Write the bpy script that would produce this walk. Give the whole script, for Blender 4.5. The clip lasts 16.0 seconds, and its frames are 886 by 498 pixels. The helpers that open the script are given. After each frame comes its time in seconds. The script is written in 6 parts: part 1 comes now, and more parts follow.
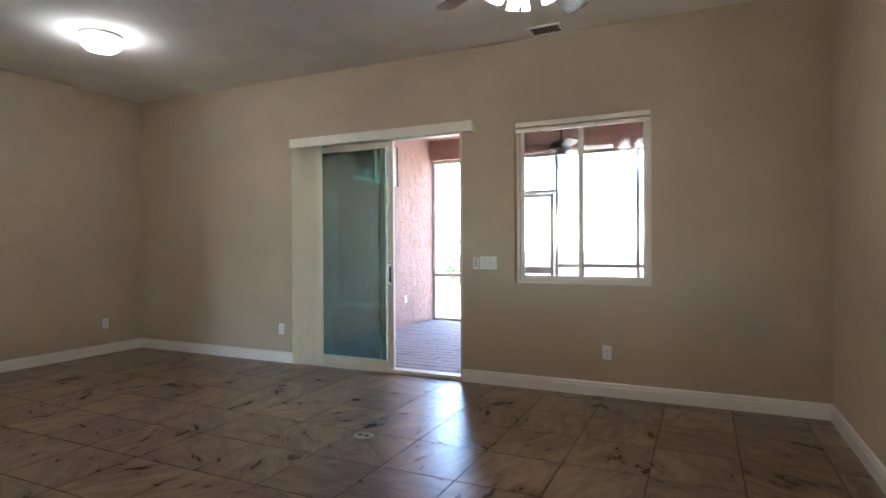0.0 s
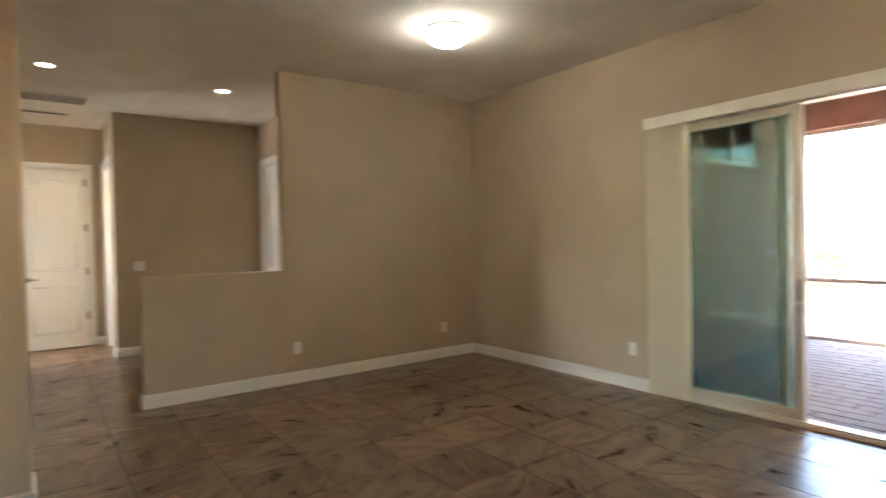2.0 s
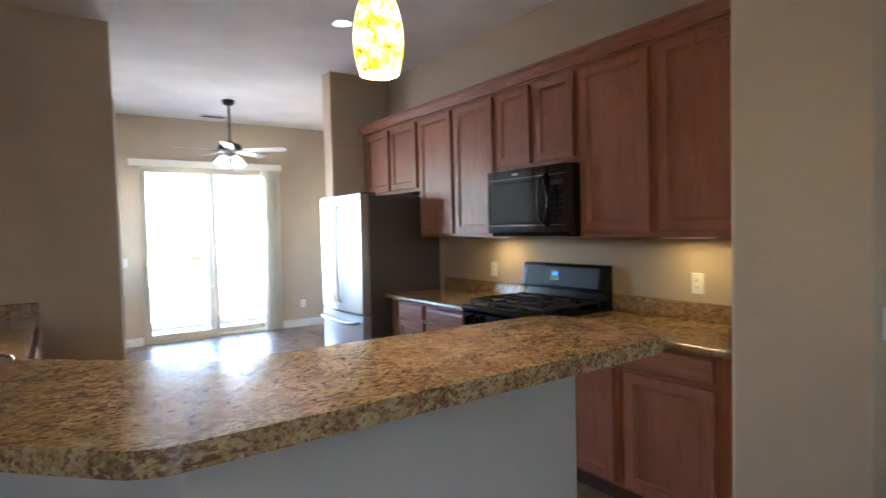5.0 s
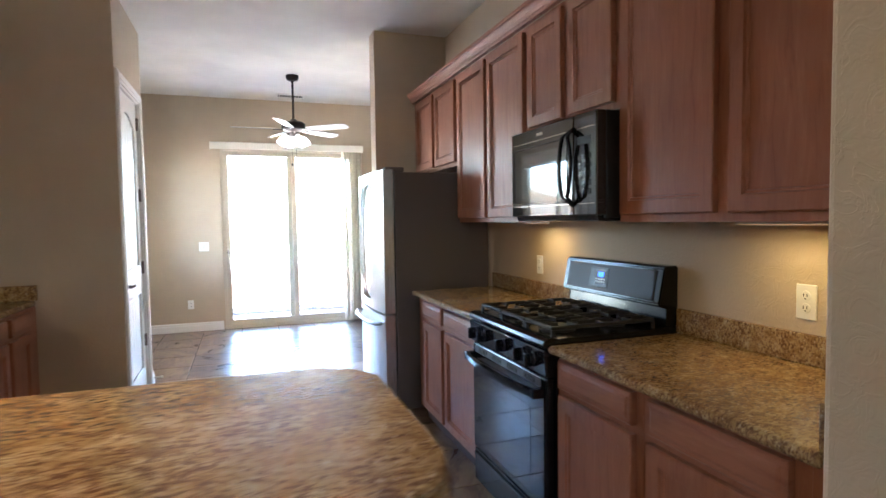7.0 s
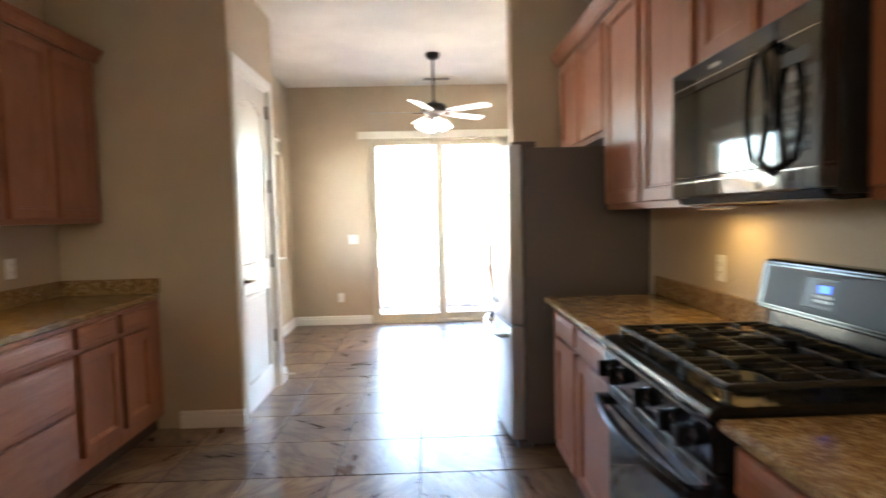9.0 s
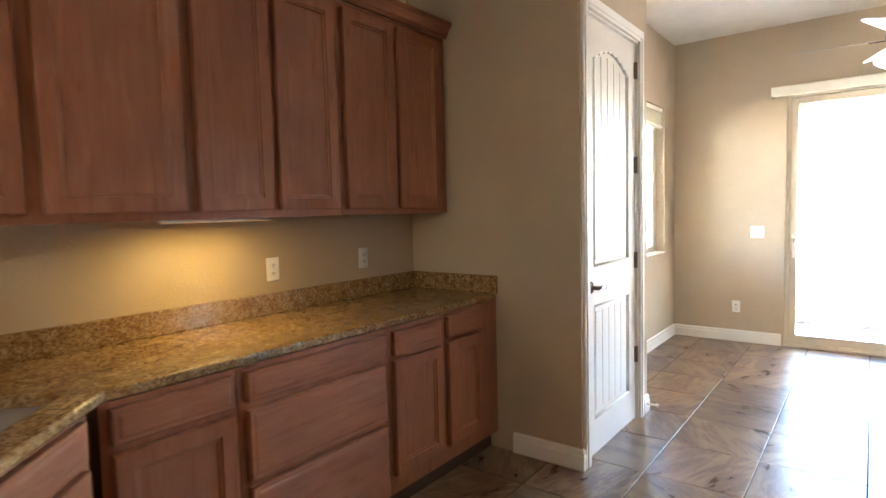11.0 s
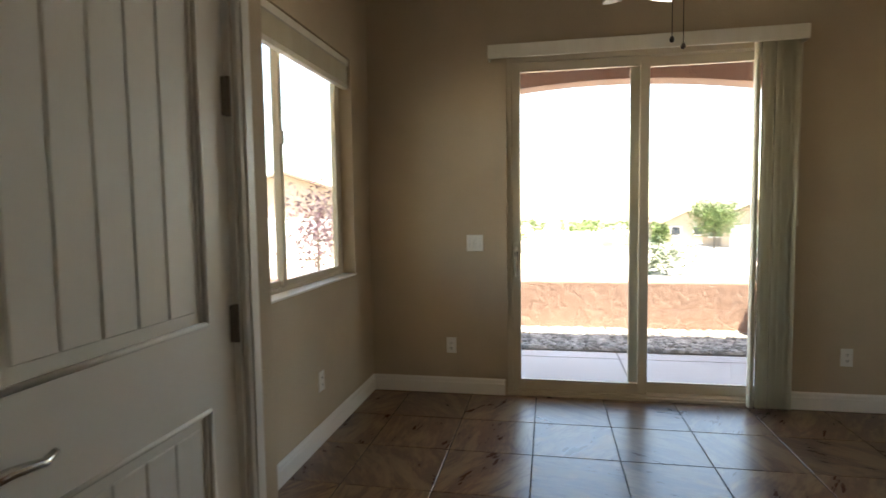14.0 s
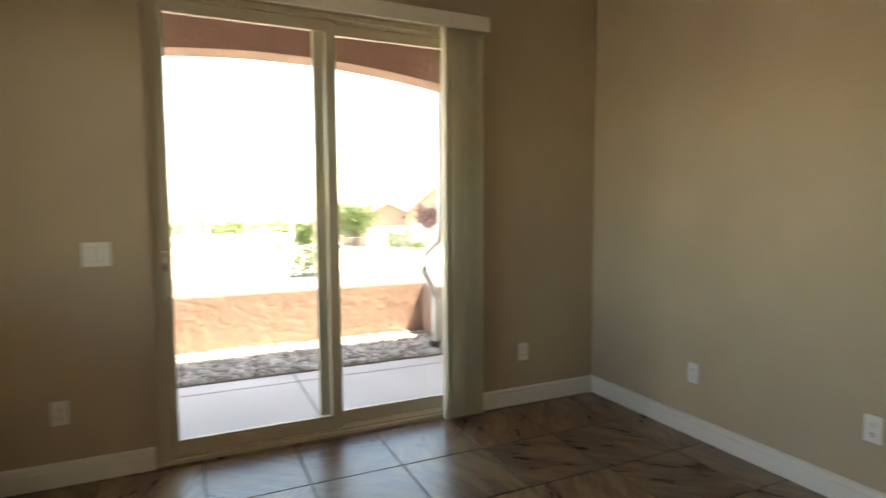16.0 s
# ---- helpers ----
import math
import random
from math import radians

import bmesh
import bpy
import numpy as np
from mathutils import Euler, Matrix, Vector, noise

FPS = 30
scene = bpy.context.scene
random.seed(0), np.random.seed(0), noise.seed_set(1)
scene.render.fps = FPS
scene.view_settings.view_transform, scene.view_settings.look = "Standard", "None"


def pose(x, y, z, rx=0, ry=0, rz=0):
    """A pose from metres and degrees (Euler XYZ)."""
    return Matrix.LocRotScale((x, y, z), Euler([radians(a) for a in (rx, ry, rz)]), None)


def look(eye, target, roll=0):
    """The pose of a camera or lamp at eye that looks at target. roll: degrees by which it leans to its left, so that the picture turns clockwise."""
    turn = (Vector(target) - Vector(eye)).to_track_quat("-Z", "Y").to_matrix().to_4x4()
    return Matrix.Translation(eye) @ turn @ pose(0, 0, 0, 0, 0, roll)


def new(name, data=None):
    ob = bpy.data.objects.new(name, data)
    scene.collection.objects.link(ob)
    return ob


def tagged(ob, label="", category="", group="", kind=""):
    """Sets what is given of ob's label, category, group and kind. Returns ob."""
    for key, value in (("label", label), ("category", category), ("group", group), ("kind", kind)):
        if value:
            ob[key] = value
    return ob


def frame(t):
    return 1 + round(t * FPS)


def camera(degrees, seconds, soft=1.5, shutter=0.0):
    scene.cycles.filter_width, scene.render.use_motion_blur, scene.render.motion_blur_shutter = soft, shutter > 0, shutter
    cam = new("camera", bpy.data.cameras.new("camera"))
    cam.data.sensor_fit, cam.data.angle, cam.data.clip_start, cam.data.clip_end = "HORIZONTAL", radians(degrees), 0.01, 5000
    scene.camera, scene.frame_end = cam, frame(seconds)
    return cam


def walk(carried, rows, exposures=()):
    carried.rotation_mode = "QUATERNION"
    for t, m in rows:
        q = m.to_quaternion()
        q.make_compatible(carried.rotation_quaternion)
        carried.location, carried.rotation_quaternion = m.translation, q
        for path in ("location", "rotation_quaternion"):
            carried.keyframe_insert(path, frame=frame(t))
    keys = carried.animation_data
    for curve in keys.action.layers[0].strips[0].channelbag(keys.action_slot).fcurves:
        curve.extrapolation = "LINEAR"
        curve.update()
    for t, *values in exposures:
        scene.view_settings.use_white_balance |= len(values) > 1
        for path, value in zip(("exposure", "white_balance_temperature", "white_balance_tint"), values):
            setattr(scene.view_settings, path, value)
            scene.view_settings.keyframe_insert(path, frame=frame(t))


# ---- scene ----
cam = camera(77.1, 16.0, shutter=0.5)
PATH = [
    (0, (0.351, 0.234, 1.233), (-0.493, 2.047, 1.223), -0.3),
    (0.5, (0.134, 0.292, 1.245), (-0.792, 2.065, 1.239), -0.4),
    (1, (-0.178, 0.329, 1.301), (-1.29, 1.991, 1.283), -0.4),
    (1.5, (-0.444, 0.407, 1.315), (-1.781, 1.895, 1.294), -0.9),
    (2, (-0.741, 0.618, 1.355), (-2.352, 1.804, 1.326), -1.2),
    (2.5, (-0.987, 0.686, 1.386), (-2.854, 1.403, 1.368), -1.3),
    (3, (-1.157, 0.848, 1.409), (-3.152, 0.993, 1.392), -1.6),
    (3.5, (-1.262, 1.042, 1.4), (-3.197, 0.534, 1.39), -1.8),
    (4, (-1.47, 1.133, 1.419), (-3.191, 0.117, 1.365), -1.1),
    (4.5, (-1.704, 1.2, 1.45), (-3.165, -0.164, 1.374), -0.9),
    (5, (-2.022, 1.292, 1.452), (-3.162, -0.35, 1.377), -1.4),
    (5.2, (-2.112, 1.267, 1.439), (-3.149, -0.441, 1.358), -1.0),
    (7.3, (-3.35, 0.774, 1.377), (-4.015, -1.109, 1.269), -0.9),
    (7.5, (-3.424, 0.697, 1.36), (-4.095, -1.184, 1.244), -0.9),
    (8, (-3.56, 0.544, 1.363), (-4.219, -1.34, 1.243), -0.9),
    (8.5, (-3.657, 0.414, 1.372), (-4.125, -1.527, 1.252), -1.3),
    (9, (-3.669, 0.196, 1.366), (-3.718, -1.8, 1.248), -1.4),
    (9.5, (-3.645, 0.025, 1.355), (-3.172, -1.916, 1.252), -1.3),
    (9.7, (-3.671, -0.048, 1.367), (-2.985, -1.923, 1.26), -1.5),
    (11.8, (-3.535, -1.377, 1.386), (-2.284, -2.931, 1.246), -1.5),
    (12, (-3.552, -1.522, 1.375), (-2.322, -3.093, 1.24), -1.8),
    (12.5, (-3.493, -1.924, 1.385), (-2.403, -3.595, 1.24), -1.6),
    (13, (-3.439, -2.367, 1.354), (-2.594, -4.174, 1.206), -1.2),
    (13.5, (-3.399, -2.723, 1.348), (-2.792, -4.623, 1.202), -1.2),
    (14, (-3.218, -3.003, 1.333), (-2.844, -4.963, 1.194), -0.8),
    (14.5, (-3.128, -3.211, 1.305), (-2.98, -5.2, 1.167), -0.6),
    (15, (-3.073, -3.447, 1.31), (-3.188, -5.438, 1.167), -0.6),
    (15.5, (-3.051, -3.653, 1.302), (-3.483, -5.602, 1.167), -0.5),
    (16, (-3.096, -3.854, 1.303), (-3.93, -5.666, 1.158), -0.4),
]
EXPOSURES = [(0.0, 6.15, 5600, 10), (1.5, 6.0, 6100, 10), (2.0, 6.35, 7000, 10), (2.6, 6.6, 7400, 12), (3.2, 6.65, 6500, 12), (3.6, 6.55, 5700, 12), (4.0, 6.4, 5400, 11), (5.0, 5.95, 5500, 12), (7.5, 6.05, 5900, 14), (8.0, 6.05, 6200, 14), (9.0, 6.15, 6700, 14),
             (9.7, 6.2, 6800, 14), (12.0, 6.35, 6500, 12), (12.6, 6.1, 6600, 12), (13.0, 5.7, 6900, 11), (13.4, 5.0, 7200, 11), (13.7, 3.95, 7600, 11), (14.5, 3.4, 8100, 10), (16.0, 3.6, 8900, 8)]
walk(cam, [(t, look(eye, target, roll)) for t, eye, target, roll in PATH], EXPOSURES)

# ---- daylight ----
world = bpy.data.worlds.new("sky")
scene.world = world
world.use_nodes = True
wn = world.node_tree
sky = wn.nodes.new("ShaderNodeTexSky")
sky.sky_type, sky.sun_disc = "NISHITA", False
sky.sun_elevation, sky.sun_rotation = radians(67), radians(292)
wn.nodes["Background"].inputs["Strength"].default_value = 0.15
wn.links.new(sky.outputs[0], wn.nodes["Background"].inputs["Color"])


def lamp(name, kind, m, energy, color=(1, 1, 1), **more):
    data = bpy.data.lights.new(name, kind)
    data.energy, data.color = energy, color
    for key, value in more.items():
        if key == "angle":
            data.angle = value
        elif key == "size":
            data.shape, data.size = "RECTANGLE", value
        elif key == "size_y":
            data.size_y = value
        elif key == "radius":
            data.shadow_soft_size = value
        elif key == "spot":
            data.spot_size, data.spot_blend = value, 0.6
        elif key == "spread":
            data.spread = value
    ob = new(name, data)
    ob.matrix_world = m
    return ob


lamp("sun", "SUN", look((0, 0, 0), (0.35, -0.14, -0.92)), 4.0, (1, 0.95, 0.88), angle=radians(0.6))
DAY = (0.9, 0.95, 1.0)


def opening(name, eye, to, w, h):
    """Guides the sky's light through a window; gives off none itself."""
    lamp(name, "AREA", look(eye, to), 1.0, DAY, size=w, size_y=h).data.cycles.is_portal = True


opening("sky_slider_north", (-2.58, 5.06, 1.15), (-2.58, 0, 1.15), 1.80, 2.2)
opening("sky_window_north", (-0.63, 5.06, 1.55), (-0.63, 0, 1.55), 1.10, 1.36)
opening("sky_slider_south", (-3.82, -7.09, 1.2), (-3.82, 0, 1.2), 1.78, 2.3)
opening("sky_window_east", (-1.79, -5.71, 1.6), (-6, -5.71, 1.6), 1.66, 1.4)
lamp("daylight_side_room", "AREA", look((-9.1, -2.05, 1.55), (-9.1, 2, 0.4)), 0.6, DAY, size=1.1, size_y=1.2)
lamp("daylight_side_room_north", "AREA", look((-9.3, 3.55, 1.55), (-9.3, 0, 0.4)), 0.6, DAY, size=0.8, size_y=1.2)

# ---- materials ----


def material(name, color, rough=0.6, metal=0.0, spec=0.5):
    m = bpy.data.materials.new(name)
    m.use_nodes = True
    b = m.node_tree.nodes["Principled BSDF"]
    b.inputs["Base Color"].default_value = (*color, 1)
    b.inputs["Roughness"].default_value, b.inputs["Metallic"].default_value = rough, metal
    b.inputs["Specular IOR Level"].default_value = spec
    return m


def nodes_of(m):
    return m.node_tree.nodes, m.node_tree.links, m.node_tree.nodes["Principled BSDF"]


def coords(m, scale=(1, 1, 1), shift=False, turn=False, island=False):
    """Texture space in metres; shift moves it by the object's own random number."""
    n, k, _ = nodes_of(m)
    geo = n.new("ShaderNodeNewGeometry")
    mp = n.new("ShaderNodeMapping")
    k.new(geo.outputs["Position"], mp.inputs["Vector"])
    mp.inputs["Scale"].default_value = scale
    if shift:
        info = geo if island else n.new("ShaderNodeObjectInfo")
        chance = info.outputs["Random Per Island"] if island else info.outputs["Random"]
        mul = n.new("ShaderNodeVectorMath")
        mul.operation = "SCALE"
        mul.inputs[0].default_value = (37.0, 53.0, 71.0)
        k.new(chance, mul.inputs["Scale"])
        k.new(mul.outputs[0], mp.inputs["Location"])
        if turn:
            comb = n.new("ShaderNodeCombineXYZ")
            ma = n.new("ShaderNodeMath")
            ma.operation = "MULTIPLY"
            ma.inputs[1].default_value = 2.4
            k.new(chance, ma.inputs[0])
            k.new(ma.outputs[0], comb.inputs["Z"])
            k.new(comb.outputs[0], mp.inputs["Rotation"])
    return mp.outputs[0]


def noise_tex(m, vec, scale, detail=4.0, rough=0.6, distort=0.0):
    n, k, _ = nodes_of(m)
    t = n.new("ShaderNodeTexNoise")
    t.inputs["Scale"].default_value, t.inputs["Detail"].default_value = scale, detail
    t.inputs["Roughness"].default_value, t.inputs["Distortion"].default_value = rough, distort
    k.new(vec, t.inputs["Vector"])
    return t.outputs["Fac"]


def ramp(m, fac, stops, smooth=True):
    n, k, _ = nodes_of(m)
    r = n.new("ShaderNodeValToRGB")
    e = r.color_ramp.elements
    e[1].position, e[0].position = stops[-1][0], stops[0][0]
    for p, c in stops[1:-1]:
        e.new(p)
    for i, (p, c) in enumerate(stops):
        e[i].color = (*c, 1) if len(c) == 3 else (c[0], c[0], c[0], 1)
    r.color_ramp.interpolation = "EASE" if smooth else "LINEAR"
    k.new(fac, r.inputs[0])
    return r.outputs["Color"]


def mix(m, fac, a, b, kind="MIX"):
    n, k, _ = nodes_of(m)
    x = n.new("ShaderNodeMix")
    x.data_type, x.blend_type = "RGBA", kind
    for sock, v in ((x.inputs[0], fac), (x.inputs[6], a), (x.inputs[7], b)):
        if isinstance(v, (int, float)):
            sock.default_value = v
        elif isinstance(v, tuple):
            sock.default_value = (*v, 1)
        else:
            k.new(v, sock)
    return x.outputs[2]


def bump(m, height, strength=0.3, distance=0.002):
    n, k, b = nodes_of(m)
    bp = n.new("ShaderNodeBump")
    bp.inputs["Strength"].default_value, bp.inputs["Distance"].default_value = strength, distance
    k.new(height, bp.inputs["Height"])
    k.new(bp.outputs[0], b.inputs["Normal"])


def to_color(m, sock):
    n, k, b = nodes_of(m)
    k.new(sock, b.inputs["Base Color"])


def to_rough(m, sock):
    n, k, b = nodes_of(m)
    k.new(sock, b.inputs["Roughness"])


def plaster(name, color, rough=0.85, relief=0.45, size=38.0):
    m = material(name, color, rough)
    v = coords(m)
    soft = noise_tex(m, v, 1.3, 3)
    dark = tuple(c * 0.93 for c in color)
    lite = tuple(min(1, c * 1.05) for c in color)
    to_color(m, ramp(m, soft, [(0.3, dark), (0.7, lite)]))
    bump(m, noise_tex(m, v, size, 3, 0.55), relief, 0.003)
    return m


WALL = plaster("wall_paint_tan", (0.54, 0.44, 0.32))


def knockdown(m, size=16.0):
    """Soft worm-like ridges of a sprayed and flattened wall finish."""
    v = coords(m)
    ridge = ramp(m, noise_tex(m, v, size, 3, 0.5, 1.4), [(0.40, (0.0,)), (0.47, (0.8,)), (0.55, (0.25,)), (0.64, (0.7,))])
    bump(m, mix(m, 0.35, ridge, noise_tex(m, v, 70, 3, 0.55)), 0.55, 0.0022)


knockdown(WALL)
CEIL = plaster("ceiling_paint_white", (0.82, 0.79, 0.74), 0.9, 0.35, 60)
TRIM = material("white_trim_paint", (0.86, 0.84, 0.80), 0.4)
bump(TRIM, noise_tex(TRIM, coords(TRIM), 60, 2), 0.08)
PLATE = material("white_plastic_plate", (0.87, 0.86, 0.83), 0.35)
SLOT = material("dark_slot", (0.03, 0.03, 0.03), 0.6)
BEIGE = material("beige_vinyl_frame", (0.60, 0.52, 0.40), 0.45)
bump(BEIGE, noise_tex(BEIGE, coords(BEIGE), 90, 2), 0.05)
CREAM = material("cream_vinyl", (0.78, 0.73, 0.62), 0.45)
to_color(CREAM, ramp(CREAM, noise_tex(CREAM, coords(CREAM, (1, 1, 0.2)), 9, 3), [(0.3, (0.80, 0.76, 0.66)), (0.7, (0.85, 0.81, 0.72))]))
WHITEFRAME = material("almond_door_frame", (0.72, 0.66, 0.56), 0.4)
STEEL = material("brushed_stainless_steel", (0.60, 0.60, 0.61), 0.28, 1.0)
to_rough(STEEL, ramp(STEEL, noise_tex(STEEL, coords(STEEL, (90, 90, 1)), 6, 3), [(0.3, (0.27,)), (0.7, (0.31,))]))
FRIDGE_SIDE = material("grey_appliance_paint", (0.105, 0.084, 0.080), 0.40)
bump(FRIDGE_SIDE, noise_tex(FRIDGE_SIDE, coords(FRIDGE_SIDE), 250, 2), 0.12)
CHROME = material("brushed_nickel", (0.62, 0.59, 0.55), 0.22, 1.0)
BLACK = material("gloss_black_enamel", (0.008, 0.008, 0.009), 0.16, 0.0, 0.35)
BLACKGLASS = material("black_glass", (0.012, 0.012, 0.013), 0.04, 0.0, 0.9)
IRON = material("cast_iron_black", (0.014, 0.013, 0.013), 0.5)
bump(IRON, noise_tex(IRON, coords(IRON), 300, 2), 0.2)
BRONZE = material("dark_bronze_metal", (0.035, 0.026, 0.022), 0.4, 0.6)
HINGE = material("aged_steel_hinge", (0.22, 0.19, 0.17), 0.38, 1.0)
TOE = material("toe_kick_board", (0.07, 0.035, 0.022), 0.6)
GROUT = material("brown_grout", (0.042, 0.032, 0.028), 0.9)


def glow(name, color, strength):
    m = bpy.data.materials.new(name)
    m.use_nodes = True
    b = m.node_tree.nodes["Principled BSDF"]
    b.inputs["Base Color"].default_value = (*color, 1)
    b.inputs["Emission Color"].default_value = (*color, 1)
    b.inputs["Emission Strength"].default_value = strength
    return m


def wood(name, a, b_, c, axis_scale, rough=0.38):
    m = material(name, b_, rough)
    v = coords(m, axis_scale, shift=True)
    grain = noise_tex(m, v, 5.0, 6, 0.65, 0.6)
    base = ramp(m, grain, [(0.28, a), (0.5, b_), (0.74, c)])
    blotch = noise_tex(m, coords(m), 3.5, 3)
    to_color(m, mix(m, ramp(m, blotch, [(0.35, (0.0,)), (0.75, (0.45,))]), base, a))
    fine = noise_tex(m, coords(m, tuple(s * 9 for s in axis_scale)), 9.0, 4)
    bump(m, fine, 0.07, 0.001)
    to_rough(m, ramp(m, fine, [(0.3, (rough - 0.06,)), (0.7, (rough + 0.1,))]))
    return m


WOOD = wood("cherry_stained_maple", (0.255, 0.090, 0.045), (0.345, 0.132, 0.068), (0.410, 0.172, 0.095), (7, 7, 0.8))
WOODH = wood("cherry_stained_maple_rail", (0.255, 0.090, 0.045), (0.345, 0.132, 0.068), (0.410, 0.172, 0.095), (0.8, 0.8, 7))


def granite():
    m = material("speckled_gold_granite", (0.35, 0.22, 0.1), 0.12)
    n, k, b = nodes_of(m)
    v = coords(m)
    st = n.new("ShaderNodeMapping")
    st.inputs["Scale"].default_value = (1.0, 2.4, 1.6)
    st.inputs["Rotation"].default_value = (0.3, 0.2, 0.9)
    k.new(v, st.inputs["Vector"])
    flow = noise_tex(m, v, 24, 7, 0.70, 0.4)
    base = ramp(m, flow, [(0.32, (0.21, 0.118, 0.048)), (0.45, (0.34, 0.215, 0.092)), (0.55, (0.43, 0.300, 0.145)), (0.68, (0.53, 0.41, 0.24))])
    fleck = noise_tex(m, st.outputs[0], 56, 5, 0.72, 0.3)
    fine = noise_tex(m, v, 120, 3, 0.65)
    area = noise_tex(m, v, 9, 3, 0.5)
    chance = mix(m, 0.12, mix(m, 0.30, fleck, fine), area)
    col = mix(m, ramp(m, chance, [(0.445, (0.92,)), (0.478, (0.0,))]), base, (0.050, 0.028, 0.020))
    col = mix(m, ramp(m, chance, [(0.485, (0.55,)), (0.525, (0.0,))]), col, (0.20, 0.10, 0.05))
    col = mix(m, ramp(m, fine, [(0.60, (0.0,)), (0.70, (0.55,))]), col, (0.62, 0.53, 0.42))
    to_color(m, col)
    to_rough(m, ramp(m, fine, [(0.3, (0.10,)), (0.7, (0.22,))]))
    return m


GRANITE = granite()


def slate_tile(island=False):
    m = material("slate_look_porcelain", (0.2, 0.13, 0.09), 0.3)
    v = coords(m, (1, 1, 1), shift=True, turn=True, island=island)
    n, k, b = nodes_of(m)

    def stretched(across):
        st = n.new("ShaderNodeMapping")
        st.inputs["Scale"].default_value = (1.0, across, 1)
        st.inputs["Rotation"].default_value = (0, 0, 0.5)
        k.new(v, st.inputs["Vector"])
        return st.outputs[0]
    clouds = noise_tex(m, stretched(2.6), 2.8, 6, 0.56, 0.7)
    streaks = noise_tex(m, stretched(4.5), 9.0, 6, 0.60, 0.5)
    flake = mix(m, 0.34, clouds, streaks)
    col = ramp(m, flake, [(0.38, (0.112, 0.062, 0.044)), (0.46, (0.140, 0.080, 0.055)), (0.50, (0.182, 0.115, 0.074)), (0.54, (0.238, 0.164, 0.100)), (0.62, (0.280, 0.202, 0.122))], False)
    info = n.new("ShaderNodeNewGeometry" if island else "ShaderNodeObjectInfo")
    tint = ramp(m, info.outputs["Random Per Island" if island else "Random"], [(0.0, (0.80, 0.76, 0.74)), (0.5, (1.0, 0.98, 0.96)), (1.0, (1.18, 1.12, 1.03))], False)
    to_color(m, mix(m, 1.0, col, tint, "MULTIPLY"))
    to_rough(m, ramp(m, flake, [(0.35, (0.27,)), (0.65, (0.34,))]))
    b.inputs["Specular IOR Level"].default_value = 0.7
    bump(m, clouds, 0.03, 0.003)
    return m


TILE = slate_tile()
TILE_REST = slate_tile(True)


def glass(name, tint=(1, 1, 1)):
    """A thin flat pane: clear, with a mirror sheen that grows at a slant."""
    m = bpy.data.materials.new(name)
    m.use_nodes = True
    n, k = m.node_tree.nodes, m.node_tree.links
    n.remove(n["Principled BSDF"])
    clear, sheen, both, slant = n.new("ShaderNodeBsdfTransparent"), n.new("ShaderNodeBsdfGlossy"), n.new("ShaderNodeMixShader"), n.new("ShaderNodeLayerWeight")
    rise, scale = n.new("ShaderNodeMath"), n.new("ShaderNodeMath")
    rise.operation, rise.inputs[1].default_value = "POWER", 5.0
    scale.operation, scale.inputs[1].default_value, scale.inputs[2].default_value = "MULTIPLY_ADD", 0.75, 0.04
    slant.inputs["Blend"].default_value = 0.5
    clear.inputs["Color"].default_value = (*tint, 1)
    sheen.inputs["Roughness"].default_value = 0.0
    k.new(slant.outputs["Facing"], rise.inputs[0])
    k.new(rise.outputs[0], scale.inputs[0])
    k.new(scale.outputs[0], both.inputs[0])
    k.new(clear.outputs[0], both.inputs[1])
    k.new(sheen.outputs[0], both.inputs[2])
    k.new(both.outputs[0], n["Material Output"].inputs["Surface"])
    return m


SLAT = CREAM.copy()
SLAT.name = "cream_translucent_vinyl"
to_color(SLAT, ramp(SLAT, noise_tex(SLAT, coords(SLAT, (1, 1, 0.2)), 9, 3), [(0.3, (0.80, 0.73, 0.57)), (0.7, (0.85, 0.79, 0.64))]))
sn, sk, sb = nodes_of(SLAT)
thru, both = sn.new("ShaderNodeBsdfTranslucent"), sn.new("ShaderNodeMixShader")
thru.inputs["Color"].default_value = (0.86, 0.82, 0.72, 1)
both.inputs[0].default_value = 0.05
sk.new(sb.outputs[0], both.inputs[1])
sk.new(thru.outputs[0], both.inputs[2])
sk.new(both.outputs[0], sn["Material Output"].inputs["Surface"])
GLASS = glass("clear_window_glass", (0.86, 0.88, 0.87))
MESH = glass("insect_screen_mesh", (0.55, 0.55, 0.55))
TINTED = glass("green_tinted_glass", (0.66, 0.75, 0.72))
STUCCO = plaster("terracotta_stucco", (0.37, 0.245, 0.20), 0.9)


def trowel(m):
    """Skip-trowel relief: flat patches broken by ragged ridges."""
    v = coords(m)
    big = ramp(m, noise_tex(m, v, 7, 6, 0.68, 1.2), [(0.40, (0.0,)), (0.50, (0.75,)), (0.62, (1.0,))])
    bump(m, mix(m, 0.2, big, noise_tex(m, v, 60, 3)), 0.8, 0.012)


